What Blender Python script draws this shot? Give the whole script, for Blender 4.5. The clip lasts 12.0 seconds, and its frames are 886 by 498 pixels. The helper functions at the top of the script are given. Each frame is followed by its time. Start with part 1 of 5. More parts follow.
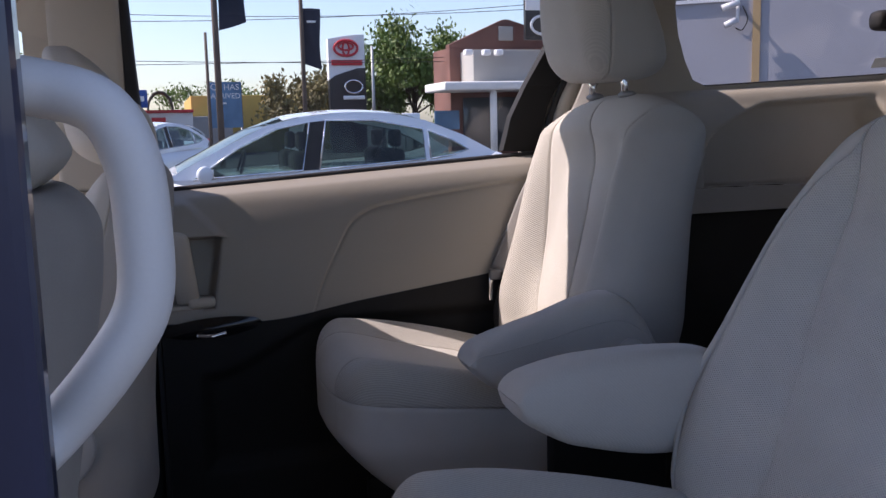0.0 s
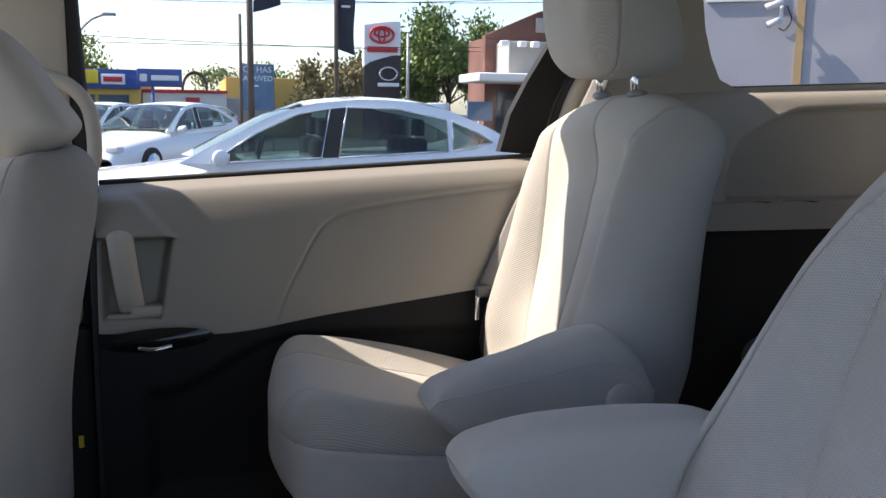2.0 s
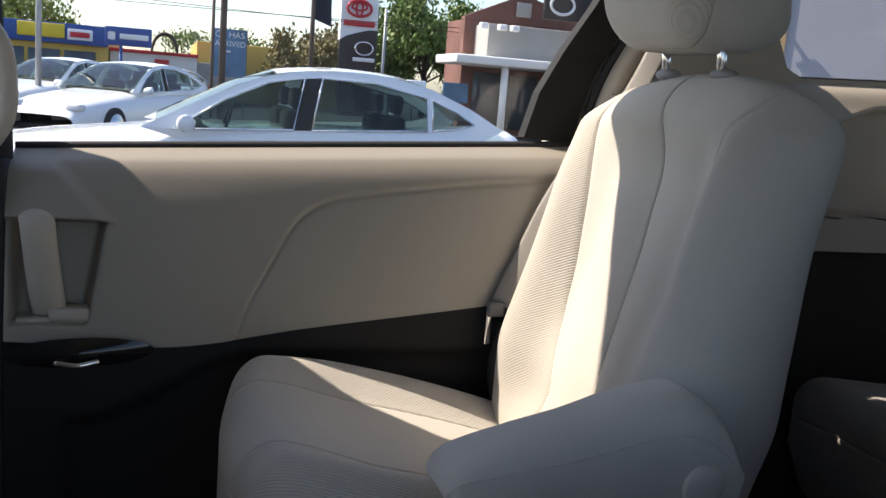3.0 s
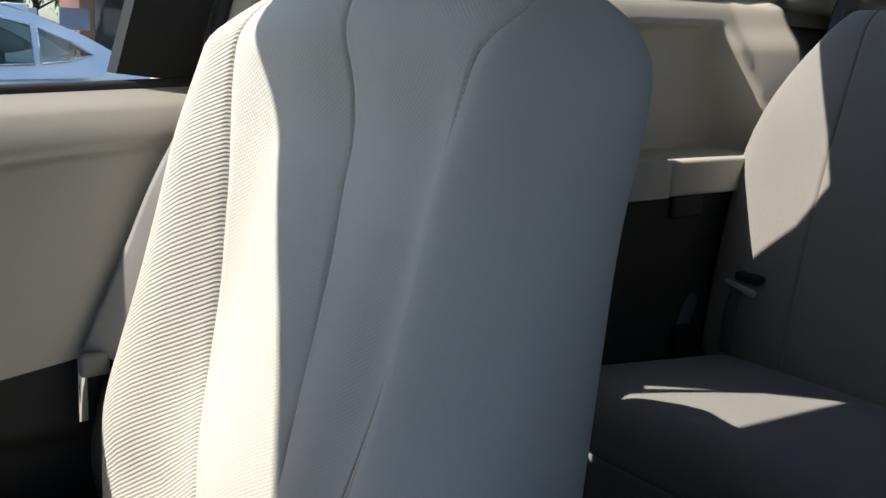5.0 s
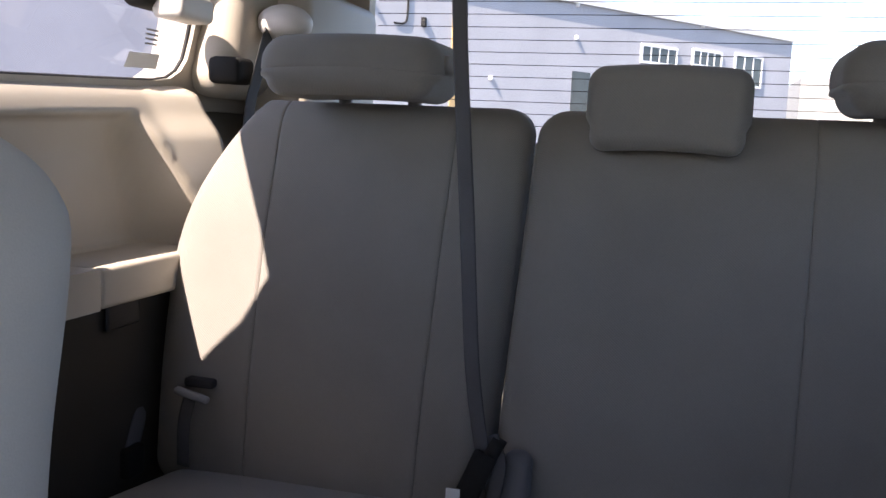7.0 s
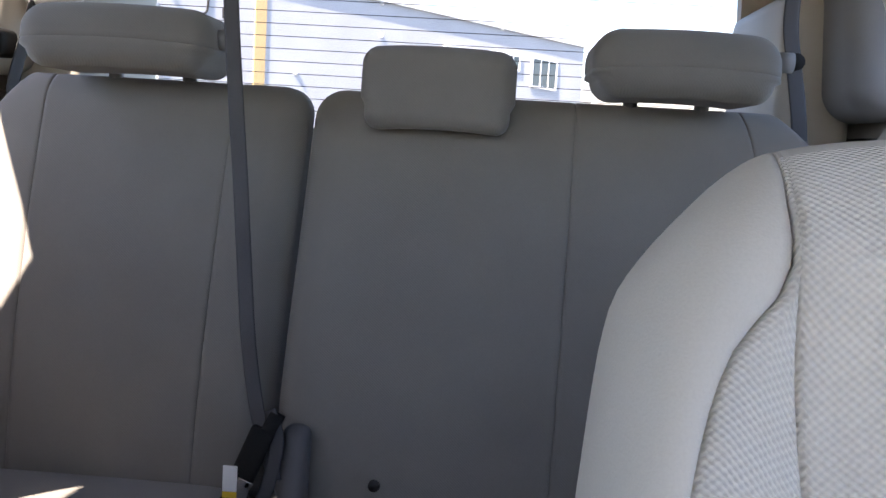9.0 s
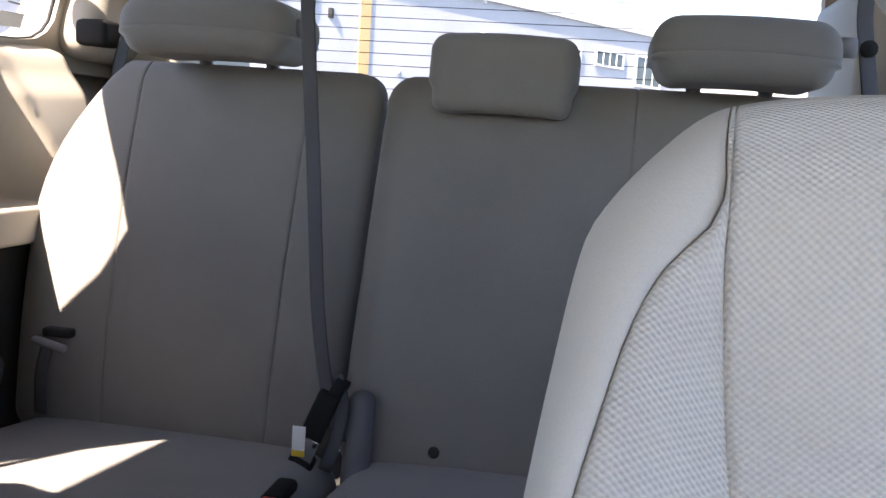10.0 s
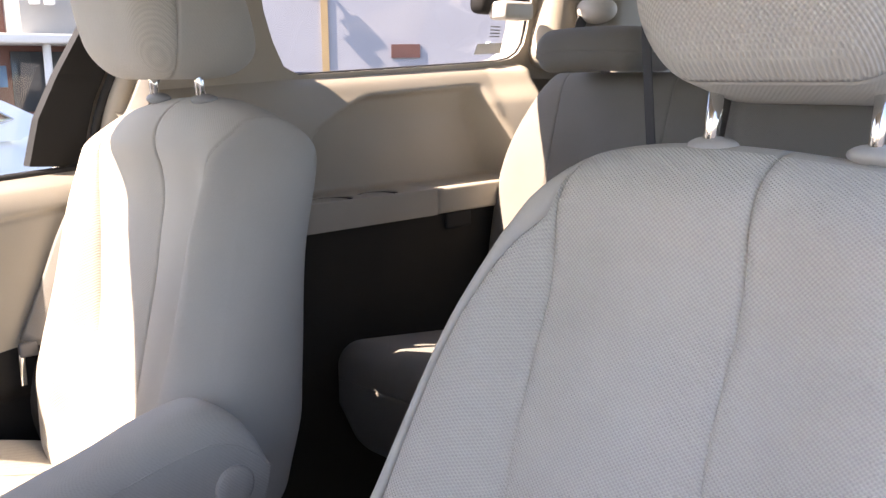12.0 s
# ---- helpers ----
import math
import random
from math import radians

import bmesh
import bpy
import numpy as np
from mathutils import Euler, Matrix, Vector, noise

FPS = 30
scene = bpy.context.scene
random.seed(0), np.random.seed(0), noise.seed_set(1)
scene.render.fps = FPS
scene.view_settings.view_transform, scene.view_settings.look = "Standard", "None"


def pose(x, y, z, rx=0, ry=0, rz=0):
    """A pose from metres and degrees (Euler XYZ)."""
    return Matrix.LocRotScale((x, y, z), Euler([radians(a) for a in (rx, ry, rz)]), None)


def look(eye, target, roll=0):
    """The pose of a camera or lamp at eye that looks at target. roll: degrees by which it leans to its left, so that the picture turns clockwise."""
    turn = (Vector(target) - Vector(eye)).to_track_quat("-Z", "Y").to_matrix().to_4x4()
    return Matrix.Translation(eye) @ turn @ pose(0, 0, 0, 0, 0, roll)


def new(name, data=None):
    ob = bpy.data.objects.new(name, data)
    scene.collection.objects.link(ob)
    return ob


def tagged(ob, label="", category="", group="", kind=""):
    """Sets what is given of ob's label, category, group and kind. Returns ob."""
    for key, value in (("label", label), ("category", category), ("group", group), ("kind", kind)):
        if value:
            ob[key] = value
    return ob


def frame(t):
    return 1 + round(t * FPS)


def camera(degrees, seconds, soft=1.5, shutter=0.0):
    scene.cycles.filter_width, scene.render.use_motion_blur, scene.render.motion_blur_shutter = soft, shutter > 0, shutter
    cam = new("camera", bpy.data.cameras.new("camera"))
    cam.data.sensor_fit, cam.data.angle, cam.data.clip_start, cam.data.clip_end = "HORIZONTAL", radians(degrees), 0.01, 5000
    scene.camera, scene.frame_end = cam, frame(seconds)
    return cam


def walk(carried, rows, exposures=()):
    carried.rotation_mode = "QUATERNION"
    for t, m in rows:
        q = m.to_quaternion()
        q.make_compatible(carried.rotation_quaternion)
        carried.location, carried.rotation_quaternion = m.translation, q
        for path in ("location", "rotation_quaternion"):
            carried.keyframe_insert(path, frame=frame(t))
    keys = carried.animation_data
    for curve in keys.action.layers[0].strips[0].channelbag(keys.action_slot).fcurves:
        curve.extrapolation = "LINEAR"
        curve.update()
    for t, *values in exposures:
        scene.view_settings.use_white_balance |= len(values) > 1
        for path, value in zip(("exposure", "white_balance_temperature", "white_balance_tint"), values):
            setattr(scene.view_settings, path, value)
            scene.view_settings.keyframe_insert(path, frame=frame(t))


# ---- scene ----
cam = camera(52.0, 12.0)
PATH = [
    (0, (-0.276, -1.216, 0.979), (0.307, 0.677, 0.701), -1.4),
    (0.5, (-0.232, -1.27, 0.975), (0.422, 0.6, 0.699), -0.9),
    (1, (-0.178, -1.192, 0.977), (0.505, 0.667, 0.698), 0.1),
    (1.5, (-0.134, -1.1, 0.983), (0.483, 0.781, 0.694), 0.4),
    (2, (-0.112, -1.013, 0.989), (0.407, 0.895, 0.69), 0.8),
    (2.5, (-0.097, -0.841, 0.985), (0.4, 1.071, 0.672), 1.9),
    (2.7, (-0.097, -0.757, 0.979), (0.436, 1.144, 0.662), 3.2),
    (4.3, (0.094, -0.244, 0.95), (1.024, 1.449, 0.429), 3.6),
    (4.5, (0.115, -0.202, 0.958), (1.152, 1.43, 0.449), 4.3),
    (5, (0.164, -0.148, 0.958), (1.409, 1.353, 0.518), 3.5),
    (5.5, (0.181, -0.122, 0.962), (1.618, 1.213, 0.570), 2.4),
    (6, (0.189, -0.096, 0.98), (1.827, 0.994, 0.622), 2.8),
    (6.5, (0.239, -0.075, 1.0), (2.037, 0.745, 0.695), 2.1),
    (7, (0.272, -0.058, 1.003), (2.186, 0.466, 0.76), 2.6),
    (7.5, (0.255, -0.068, 0.994), (2.23, 0.185, 0.8), 3.0),
    (7.7, (0.262, -0.073, 0.994), (2.247, 0.091, 0.806), 2.8),
    (9.5, (0.246, -0.127, 0.965), (2.23, -0.015, 0.735), 3.5),
    (10, (0.201, -0.17, 0.957), (2.159, 0.157, 0.714), 3.9),
    (10.5, (0.138, -0.288, 0.96), (2.027, 0.318, 0.707), 2.8),
    (11, (0.083, -0.418, 0.976), (1.88, 0.415, 0.699), 2.6),
    (11.5, (0.03, -0.567, 1.019), (1.651, 0.547, 0.661), 1.9),
    (12, (-0.03, -0.755, 1.059), (1.316, 0.673, 0.674), -0.6),
]
EXPOSURES = [(0, 0.5, 6000, 26), (0.5, 0.95, 5900, 21), (1.0, 1.1, 5800, 17), (2.0, 0.97, 6250, 16), (2.5, 0.93, 6450, 16), (4.5, 0.72, 5950, 10), (5.5, 0.82, 5600, 8), (6.0, 0.85, 5450, 9), (6.5, 1.5, 6350, 22), (7.0, 1.8, 6400, 22), (7.5, 1.8, 6400, 22), (9.5, 2.37, 6400, 19), (11, 2.12, 6650, 21), (12, 2.05, 6950, 22)]
walk(cam, [(t, look(e, g, r)) for t, e, g, r in PATH], EXPOSURES)

# ---- light ----
SUN = Vector((-0.632, 0.301, 0.713)).normalized()
world = bpy.data.worlds.new("sky")
scene.world = world
world.use_nodes = True
wn = world.node_tree.nodes
sky = wn.new("ShaderNodeTexSky")
sky.sky_type = "NISHITA"
sky.sun_disc = False
sky.sun_elevation = math.asin(SUN.z)
sky.sun_rotation = math.atan2(SUN.x, SUN.y)
wn["Background"].inputs["Strength"].default_value = 0.14
world.node_tree.links.new(sky.outputs[0], wn["Background"].inputs[0])
sun = new("sun", bpy.data.lights.new("sun", "SUN"))
sun.data.energy = 5.0
sun.data.angle = radians(0.5)
sun.data.color = (1.0, 0.88, 0.72)
sun.matrix_world = look(SUN * 30, (0, 0, 0))


# ---- materials ----
def material(name, color, rough=0.6, metal=0.0, vary=0.12, scale=6.0, fine=160.0, bump=0.15, depth=0.001, coat=0.0, spec=0.5):
    """A surface with variation at two scales and fine relief."""
    m = bpy.data.materials.new(name)
    m.use_nodes = True
    n, l = m.node_tree.nodes, m.node_tree.links
    b = n["Principled BSDF"]
    b.inputs["Roughness"].default_value = rough
    b.inputs["Metallic"].default_value = metal
    b.inputs["Coat Weight"].default_value = coat
    b.inputs["Specular IOR Level"].default_value = spec
    tc = n.new("ShaderNodeTexCoord")
    big, small = n.new("ShaderNodeTexNoise"), n.new("ShaderNodeTexNoise")
    big.inputs["Scale"].default_value, small.inputs["Scale"].default_value = scale, fine
    big.inputs["Detail"].default_value, small.inputs["Detail"].default_value = 5, 3
    l.new(tc.outputs["Object"], big.inputs["Vector"])
    l.new(tc.outputs["Object"], small.inputs["Vector"])
    mix = n.new("ShaderNodeMix")
    mix.data_type = "RGBA"
    add = n.new("ShaderNodeMath")
    add.operation = "MULTIPLY_ADD"
    add.inputs[1].default_value = 0.35
    l.new(small.outputs["Fac"], add.inputs[0])
    l.new(big.outputs["Fac"], add.inputs[2])
    ramp = n.new("ShaderNodeMapRange")
    ramp.inputs["From Min"].default_value, ramp.inputs["From Max"].default_value = 0.4, 0.95
    l.new(add.outputs[0], ramp.inputs["Value"])
    l.new(ramp.outputs[0], mix.inputs[0])
    mix.inputs[6].default_value = (*[c * (1 - vary) for c in color], 1)
    mix.inputs[7].default_value = (*[min(1, c * (1 + vary)) for c in color], 1)
    l.new(mix.outputs[2], b.inputs["Base Color"])
    if bump:
        bp = n.new("ShaderNodeBump")
        bp.inputs["Strength"].default_value, bp.inputs["Distance"].default_value = bump, depth
        l.new(small.outputs["Fac"], bp.inputs["Height"])
        l.new(bp.outputs[0], b.inputs["Normal"])
    return m


def fabric(name, color, pitch, relief, vary=0.1, sheen=0.25, twill=False):
    """Woven seat cloth: a diagonal lattice of small knots, or fine slanting ribs, over a soft mottling."""
    m = material(name, color, 0.95, vary=vary, scale=5, fine=420, bump=0, spec=0.15)
    n, l = m.node_tree.nodes, m.node_tree.links
    b = n["Principled BSDF"]
    b.inputs["Sheen Weight"].default_value = sheen
    tc = n.new("ShaderNodeTexCoord")
    sep = n.new("ShaderNodeSeparateXYZ")
    l.new(tc.outputs["Object"], sep.inputs[0])

    def math_node(op, a, c):
        q = n.new("ShaderNodeMath")
        q.operation = op
        for i, v in enumerate((a, c)):
            if isinstance(v, (int, float)):
                q.inputs[i].default_value = v
            elif v is not None:
                l.new(v, q.inputs[i])
        return q.outputs[0]

    k = 2 * math.pi / pitch
    up = math_node("ADD", sep.outputs[2], math_node("MULTIPLY", sep.outputs[0], 0.9))
    a = math_node("SINE", math_node("MULTIPLY", math_node("ADD", sep.outputs[1], up), k * 0.5), None)
    c = math_node("SINE", math_node("MULTIPLY", math_node("SUBTRACT", sep.outputs[1], up), k * 0.5), None)
    knots = math_node("ADD", math_node("MULTIPLY", a, 0.38), math_node("MULTIPLY", c, 0.48))
    if twill:
        slant = math_node("ADD", sep.outputs[2], math_node("MULTIPLY", sep.outputs[0], 0.45))
        rib = math_node("SINE", math_node("MULTIPLY", math_node("ADD", slant, math_node("MULTIPLY", sep.outputs[1], 1.0)), k * 0.8), None)
        knots = math_node("ADD", math_node("MULTIPLY", rib, 0.62), math_node("MULTIPLY", c, 0.10))
    fuzz = n.new("ShaderNodeTexNoise")
    fuzz.inputs["Scale"].default_value = 700
    l.new(tc.outputs["Object"], fuzz.inputs["Vector"])
    height = math_node("ADD", knots, math_node("MULTIPLY", fuzz.outputs["Fac"], 0.6))
    bp = n.new("ShaderNodeBump")
    bp.inputs["Strength"].default_value, bp.inputs["Distance"].default_value = relief, 0.0018
    tone = n.new("ShaderNodeMapRange")
    tone.inputs["From Min"].default_value, tone.inputs["From Max"].default_value = -1.0, 0.7
    tone.inputs["To Min"].default_value, tone.inputs["To Max"].default_value = 1 - 0.30 * relief, 1 + 0.12 * relief
    l.new(knots, tone.inputs["Value"])
    dye = n.new("ShaderNodeVectorMath")
    dye.operation = "SCALE"
    l.new(b.inputs["Base Color"].links[0].from_socket, dye.inputs[0])
    l.new(tone.outputs[0], dye.inputs["Scale"])
    l.new(dye.outputs[0], b.inputs["Base Color"])
    l.new(height, bp.inputs["Height"])
    l.new(bp.outputs[0], b.inputs["Normal"])
    return m


def glass(name, tint, gloss=0.03):
    m = bpy.data.materials.new(name)
    m.use_nodes = True
    n, l = m.node_tree.nodes, m.node_tree.links
    n.remove(n["Principled BSDF"])
    tr, gl, mx, fr, po = (n.new("ShaderNode" + k) for k in ("BsdfTransparent", "BsdfGlossy", "MixShader", "LayerWeight", "Math"))
    tr.inputs[0].default_value = (*tint, 1)
    gl.inputs["Roughness"].default_value = gloss
    fr.inputs["Blend"].default_value = 0.5
    po.operation = "POWER"
    po.inputs[1].default_value = 4.0
    po.use_clamp = True
    l.new(fr.outputs["Facing"], po.inputs[0])
    lift = n.new("ShaderNodeMapRange")
    lift.inputs["To Min"].default_value, lift.inputs["To Max"].default_value = 0.05, 0.9
    l.new(po.outputs[0], lift.inputs["Value"])
    l.new(lift.outputs[0], mx.inputs[0])
    l.new(tr.outputs[0], mx.inputs[1])
    l.new(gl.outputs[0], mx.inputs[2])
    l.new(mx.outputs[0], n["Material Output"].inputs[0])
    return m


# The knit is lightened to paint in daylight from the open door.
cloth_knit = fabric("seat cloth, knitted insert, lightened for daylight", (0.60, 0.57, 0.51), 0.0023, 0.55)
cloth_rib = fabric("seat cloth, ribbed bolster", (0.47, 0.443, 0.385), 0.0040, 0.38, twill=True)
cloth_fine = fabric("seat cloth, fine knit", (0.49, 0.465, 0.41), 0.0023, 0.18)
# Rear covers are darker than the seat cloth to hold the shade behind them.
cloth_back = material("seat cloth, plain rear cover, toned down for shade", (0.36, 0.34, 0.31), 0.95, vary=0.14, scale=6, fine=700, bump=0.25, depth=0.0008, spec=0.15)
cover_grey = material("pale grey moulded plastic", (0.42, 0.41, 0.39), 0.55, vary=0.06, fine=500, bump=0.2, depth=0.0006)
cloth_smooth = material("seat cloth, close woven", (0.52, 0.495, 0.445), 0.95, vary=0.1, scale=5, fine=700, bump=0.25, depth=0.0008, spec=0.15)
cloth_plain = fabric("seat cloth, plain", (0.52, 0.495, 0.445), 0.0022, 0.12)
# Same seat cloth, darkened so the colour carries the shade on the rear bench.
cloth_row3_shade = fabric("seat cloth, rear bench, shade in its tone", (0.24, 0.227, 0.205), 0.0022, 0.12)
trim_beige = material("beige grained plastic", (0.48, 0.438, 0.365), 0.55, vary=0.05, fine=500, bump=0.25, depth=0.0006)
door_card = material("grey-beige grained door card", (0.31, 0.285, 0.242), 0.55, vary=0.06, scale=3, fine=500, bump=0.3, depth=0.0007)
trim_white = material("pale grip plastic", (0.78, 0.75, 0.70), 0.45, vary=0.04, fine=500, bump=0.1, depth=0.0004)
trim_dark = material("charcoal grained plastic", (0.016, 0.0158, 0.0155), 0.7, spec=0.25, vary=0.12, fine=400, bump=0.3, depth=0.0006)
trim_taupe = material("dark taupe carpet trim", (0.036, 0.032, 0.026), 0.95, vary=0.15, fine=500, bump=0.4)
hinge_grey = material("dark grey hinge plastic", (0.13, 0.13, 0.135), 0.55, vary=0.08, fine=400, bump=0.2, depth=0.0006)
trim_grey = material("grey plastic, also for shaded pillar trim", (0.26, 0.26, 0.26), 0.6, vary=0.06, fine=400, bump=0.2, depth=0.0006)
headliner = material("headliner felt", (0.42, 0.39, 0.33), 0.95, vary=0.05, fine=300, bump=0.2)
carpet = material("dark floor carpet", (0.04, 0.038, 0.035), 1.0, vary=0.3, fine=350, bump=0.8, depth=0.003)
black_gloss = material("gloss black plastic", (0.012, 0.012, 0.013), 0.12, vary=0.1, bump=0)
black_rubber = material("black rubber seal", (0.02, 0.02, 0.021), 0.75, vary=0.2, fine=200, bump=0.2)
navy_frame = material("dark blue painted door frame", (0.03, 0.035, 0.075), 0.3, vary=0.1, bump=0, coat=0.5)
chrome = material("chromed steel", (0.78, 0.78, 0.78), 0.12, metal=1.0, vary=0.05, bump=0)
webbing_pale = material("pale grey belt webbing", (0.21, 0.20, 0.185), 0.7, vary=0.12, fine=900, bump=0.5, depth=0.0008)
webbing = material("grey belt webbing", (0.10, 0.10, 0.105), 0.85, vary=0.15, fine=900, bump=0.5, depth=0.0008)
red_plastic = material("red plastic", (0.55, 0.03, 0.02), 0.4, vary=0.05, bump=0)
yellow_tag = material("yellow tag", (0.75, 0.5, 0.03), 0.6, vary=0.05, bump=0)
paper_white = material("white sticker", (0.8, 0.8, 0.78), 0.6, vary=0.03, bump=0)
clear_glass = glass("clear side glass", (0.93, 0.96, 0.95))
tint_glass = glass("tinted quarter glass", (0.72, 0.74, 0.78))
car_glass = glass("green tinted car glass", (0.34, 0.44, 0.42))
asphalt = material("asphalt", (0.055, 0.055, 0.058), 0.9, vary=0.25, scale=0.4, fine=60, bump=0.5, depth=0.004)
car_white = material("white car paint", (0.80, 0.81, 0.83), 0.25, vary=0.02, bump=0, coat=0.8)
car_dark = material("dark car paint", (0.03, 0.035, 0.05), 0.25, vary=0.05, bump=0, coat=0.8)
car_silver = material("silver car paint", (0.42, 0.44, 0.46), 0.3, metal=0.3, vary=0.05, bump=0, coat=0.8)
car_blue = material("blue car paint", (0.04, 0.08, 0.2), 0.3, vary=0.05, bump=0, coat=0.8)
tyre_black = material("tyre rubber", (0.02, 0.02, 0.02), 0.9, vary=0.2, bump=0.2)
wall_grey = material("grey painted block wall", (0.42, 0.42, 0.44), 0.85, vary=0.08, scale=0.7, fine=25, bump=0.3, depth=0.004)
wall_brick = material("red brick", (0.17, 0.082, 0.065), 0.9, vary=0.3, scale=1.5, fine=30, bump=0.3, depth=0.004)
wall_yellow = material("yellow painted wall", (0.58, 0.40, 0.10), 0.8, vary=0.12, scale=0.8, fine=25, bump=0.2)
wall_white = material("white rendered wall", (0.72, 0.72, 0.70), 0.8, vary=0.08, scale=0.8, fine=25, bump=0.2)
wall_stone = material("pale stone cladding", (0.36, 0.35, 0.33), 0.8, vary=0.08, scale=0.8, fine=25, bump=0.2)
sign_white = material("white sign panel", (0.8, 0.8, 0.8), 0.35, vary=0.03, scale=1, bump=0)
sign_black = material("black sign panel", (0.015, 0.016, 0.02), 0.3, vary=0.1, scale=1, bump=0)
sign_red = material("red sign enamel", (0.55, 0.02, 0.03), 0.4, vary=0.05, scale=1, bump=0)
sign_blue = material("blue sign panel", (0.03, 0.08, 0.30), 0.4, vary=0.1, scale=1, bump=0)
sign_sky = material("pale blue printed banner", (0.10, 0.20, 0.33), 0.6, vary=0.5, scale=1.5, bump=0)
sign_yellow = material("yellow sign panel", (0.75, 0.55, 0.03), 0.5, vary=0.06, scale=1, bump=0)
pole_brown = material("weathered pole", (0.12, 0.09, 0.07), 0.85, vary=0.2, scale=2, fine=40, bump=0.4)
pole_grey = material("galvanised steel", (0.35, 0.36, 0.37), 0.5, metal=0.5, vary=0.1, bump=0)
pipe_tan = material("tan painted downpipe", (0.52, 0.36, 0.17), 0.55, vary=0.1, scale=2, bump=0.1)
flag_navy = material("navy flag cloth", (0.018, 0.022, 0.04), 0.85, vary=0.2, fine=200, bump=0.2)
window_dark = material("dark window glass", (0.05, 0.06, 0.07), 0.1, vary=0.3, scale=1, bump=0)
leaf_green = material("green leaves", (0.115, 0.175, 0.03), 0.6, vary=0.45, scale=0.8, fine=6, bump=0)
leaf_dry = material("dry olive leaves", (0.19, 0.16, 0.06), 0.65, vary=0.4, scale=0.8, fine=6, bump=0)
bark = material("bark", (0.08, 0.06, 0.045), 0.9, vary=0.3, scale=3, fine=40, bump=0.5, depth=0.01)


# ---- building helpers ----
def thing(name, label, category, group="", kind="", at=(0, 0, 0)):
    ob = new(name)
    ob.location = at
    return tagged(ob, label, category, group, kind)


def part(name, bm, mat, parent=None, label="", smooth=True):
    """Links a bmesh, or (points, faces), as one mesh object under a thing."""
    me = bpy.data.meshes.new(name)
    if isinstance(bm, tuple):
        me.from_pydata([tuple(p) for p in bm[0]], [], bm[1])
        me.update()
    else:
        bmesh.ops.recalc_face_normals(bm, faces=bm.faces)
        bm.to_mesh(me)
        bm.free()
    if smooth:
        me.polygons.foreach_set("use_smooth", [True] * len(me.polygons))
    me.materials.append(mat)
    ob = new(name, me)
    if parent is not None:
        ob.parent = parent
        ob.matrix_parent_inverse = Matrix.Translation(-parent.location) if parent.parent is None else Matrix()
    if label:
        ob["label"] = label
    return ob


def box(lo, hi, bevel=0.004, seg=2, turn=None):
    bm = bmesh.new()
    bmesh.ops.create_cube(bm, size=1)
    lo, hi = Vector(lo), Vector(hi)
    for v in bm.verts:
        v.co = Vector([(lo[i] + hi[i]) / 2 + v.co[i] * (hi[i] - lo[i]) for i in range(3)])
    if bevel:
        bmesh.ops.bevel(bm, geom=bm.edges[:], offset=bevel, segments=seg, affect="EDGES", profile=0.5)
    if turn is not None:
        bmesh.ops.transform(bm, matrix=turn, verts=bm.verts)
    return bm


def smooth_line(points, steps=6):
    """Points of a rounded line through the given ones."""
    p = [Vector(q) for q in points]
    p = [2 * p[0] - p[1], *p, 2 * p[-1] - p[-2]]
    out = []
    for i in range(1, len(p) - 2):
        for k in range(steps):
            t = k / steps
            a, b, c, d = p[i - 1], p[i], p[i + 1], p[i + 2]
            out.append(0.5 * (2 * b + (c - a) * t + (2 * a - 5 * b + 4 * c - d) * t * t + (3 * b - a - 3 * c + d) * t ** 3))
    return out + [p[-2]]


def tube(points, radius, sides=12, flat=1.0, across=None):
    """A swept tube; flat squeezes it along the binormal, across fixes the wide direction."""
    verts, faces = [], []
    radii = radius if isinstance(radius, (list, tuple)) else [radius] * len(points)
    side = None
    for i, p in enumerate(points):
        d = (points[min(i + 1, len(points) - 1)] - points[max(i - 1, 0)]).normalized()
        ref = Vector(across) if across else (side or (Vector((0, 0, 1)) if abs(d.z) < 0.9 else Vector((1, 0, 0))))
        side = (ref - d * ref.dot(d)).normalized()
        other = d.cross(side)
        for k in range(sides):
            a = 2 * math.pi * k / sides
            verts.append(p + side * math.cos(a) * radii[i] + other * math.sin(a) * radii[i] * flat)
        if i:
            for k in range(sides):
                a, b = (i - 1) * sides + k, (i - 1) * sides + (k + 1) % sides
                faces.append((a, b, b + sides, a + sides))
    faces.append(tuple(range(sides))[::-1])
    faces.append(tuple(range(len(verts) - sides, len(verts))))
    return verts, faces


def cylinder(a, b, r, sides=16):
    return tube([Vector(a), Vector(b)], r, sides)


def grid(nu, nv, f, flip=False):
    verts = [f(i / (nu - 1), j / (nv - 1)) for i in range(nu) for j in range(nv)]
    faces = []
    for i in range(nu - 1):
        for j in range(nv - 1):
            q = (i * nv + j, (i + 1) * nv + j, (i + 1) * nv + j + 1, i * nv + j + 1)
            faces.append(q[::-1] if flip else q)
    return verts, faces


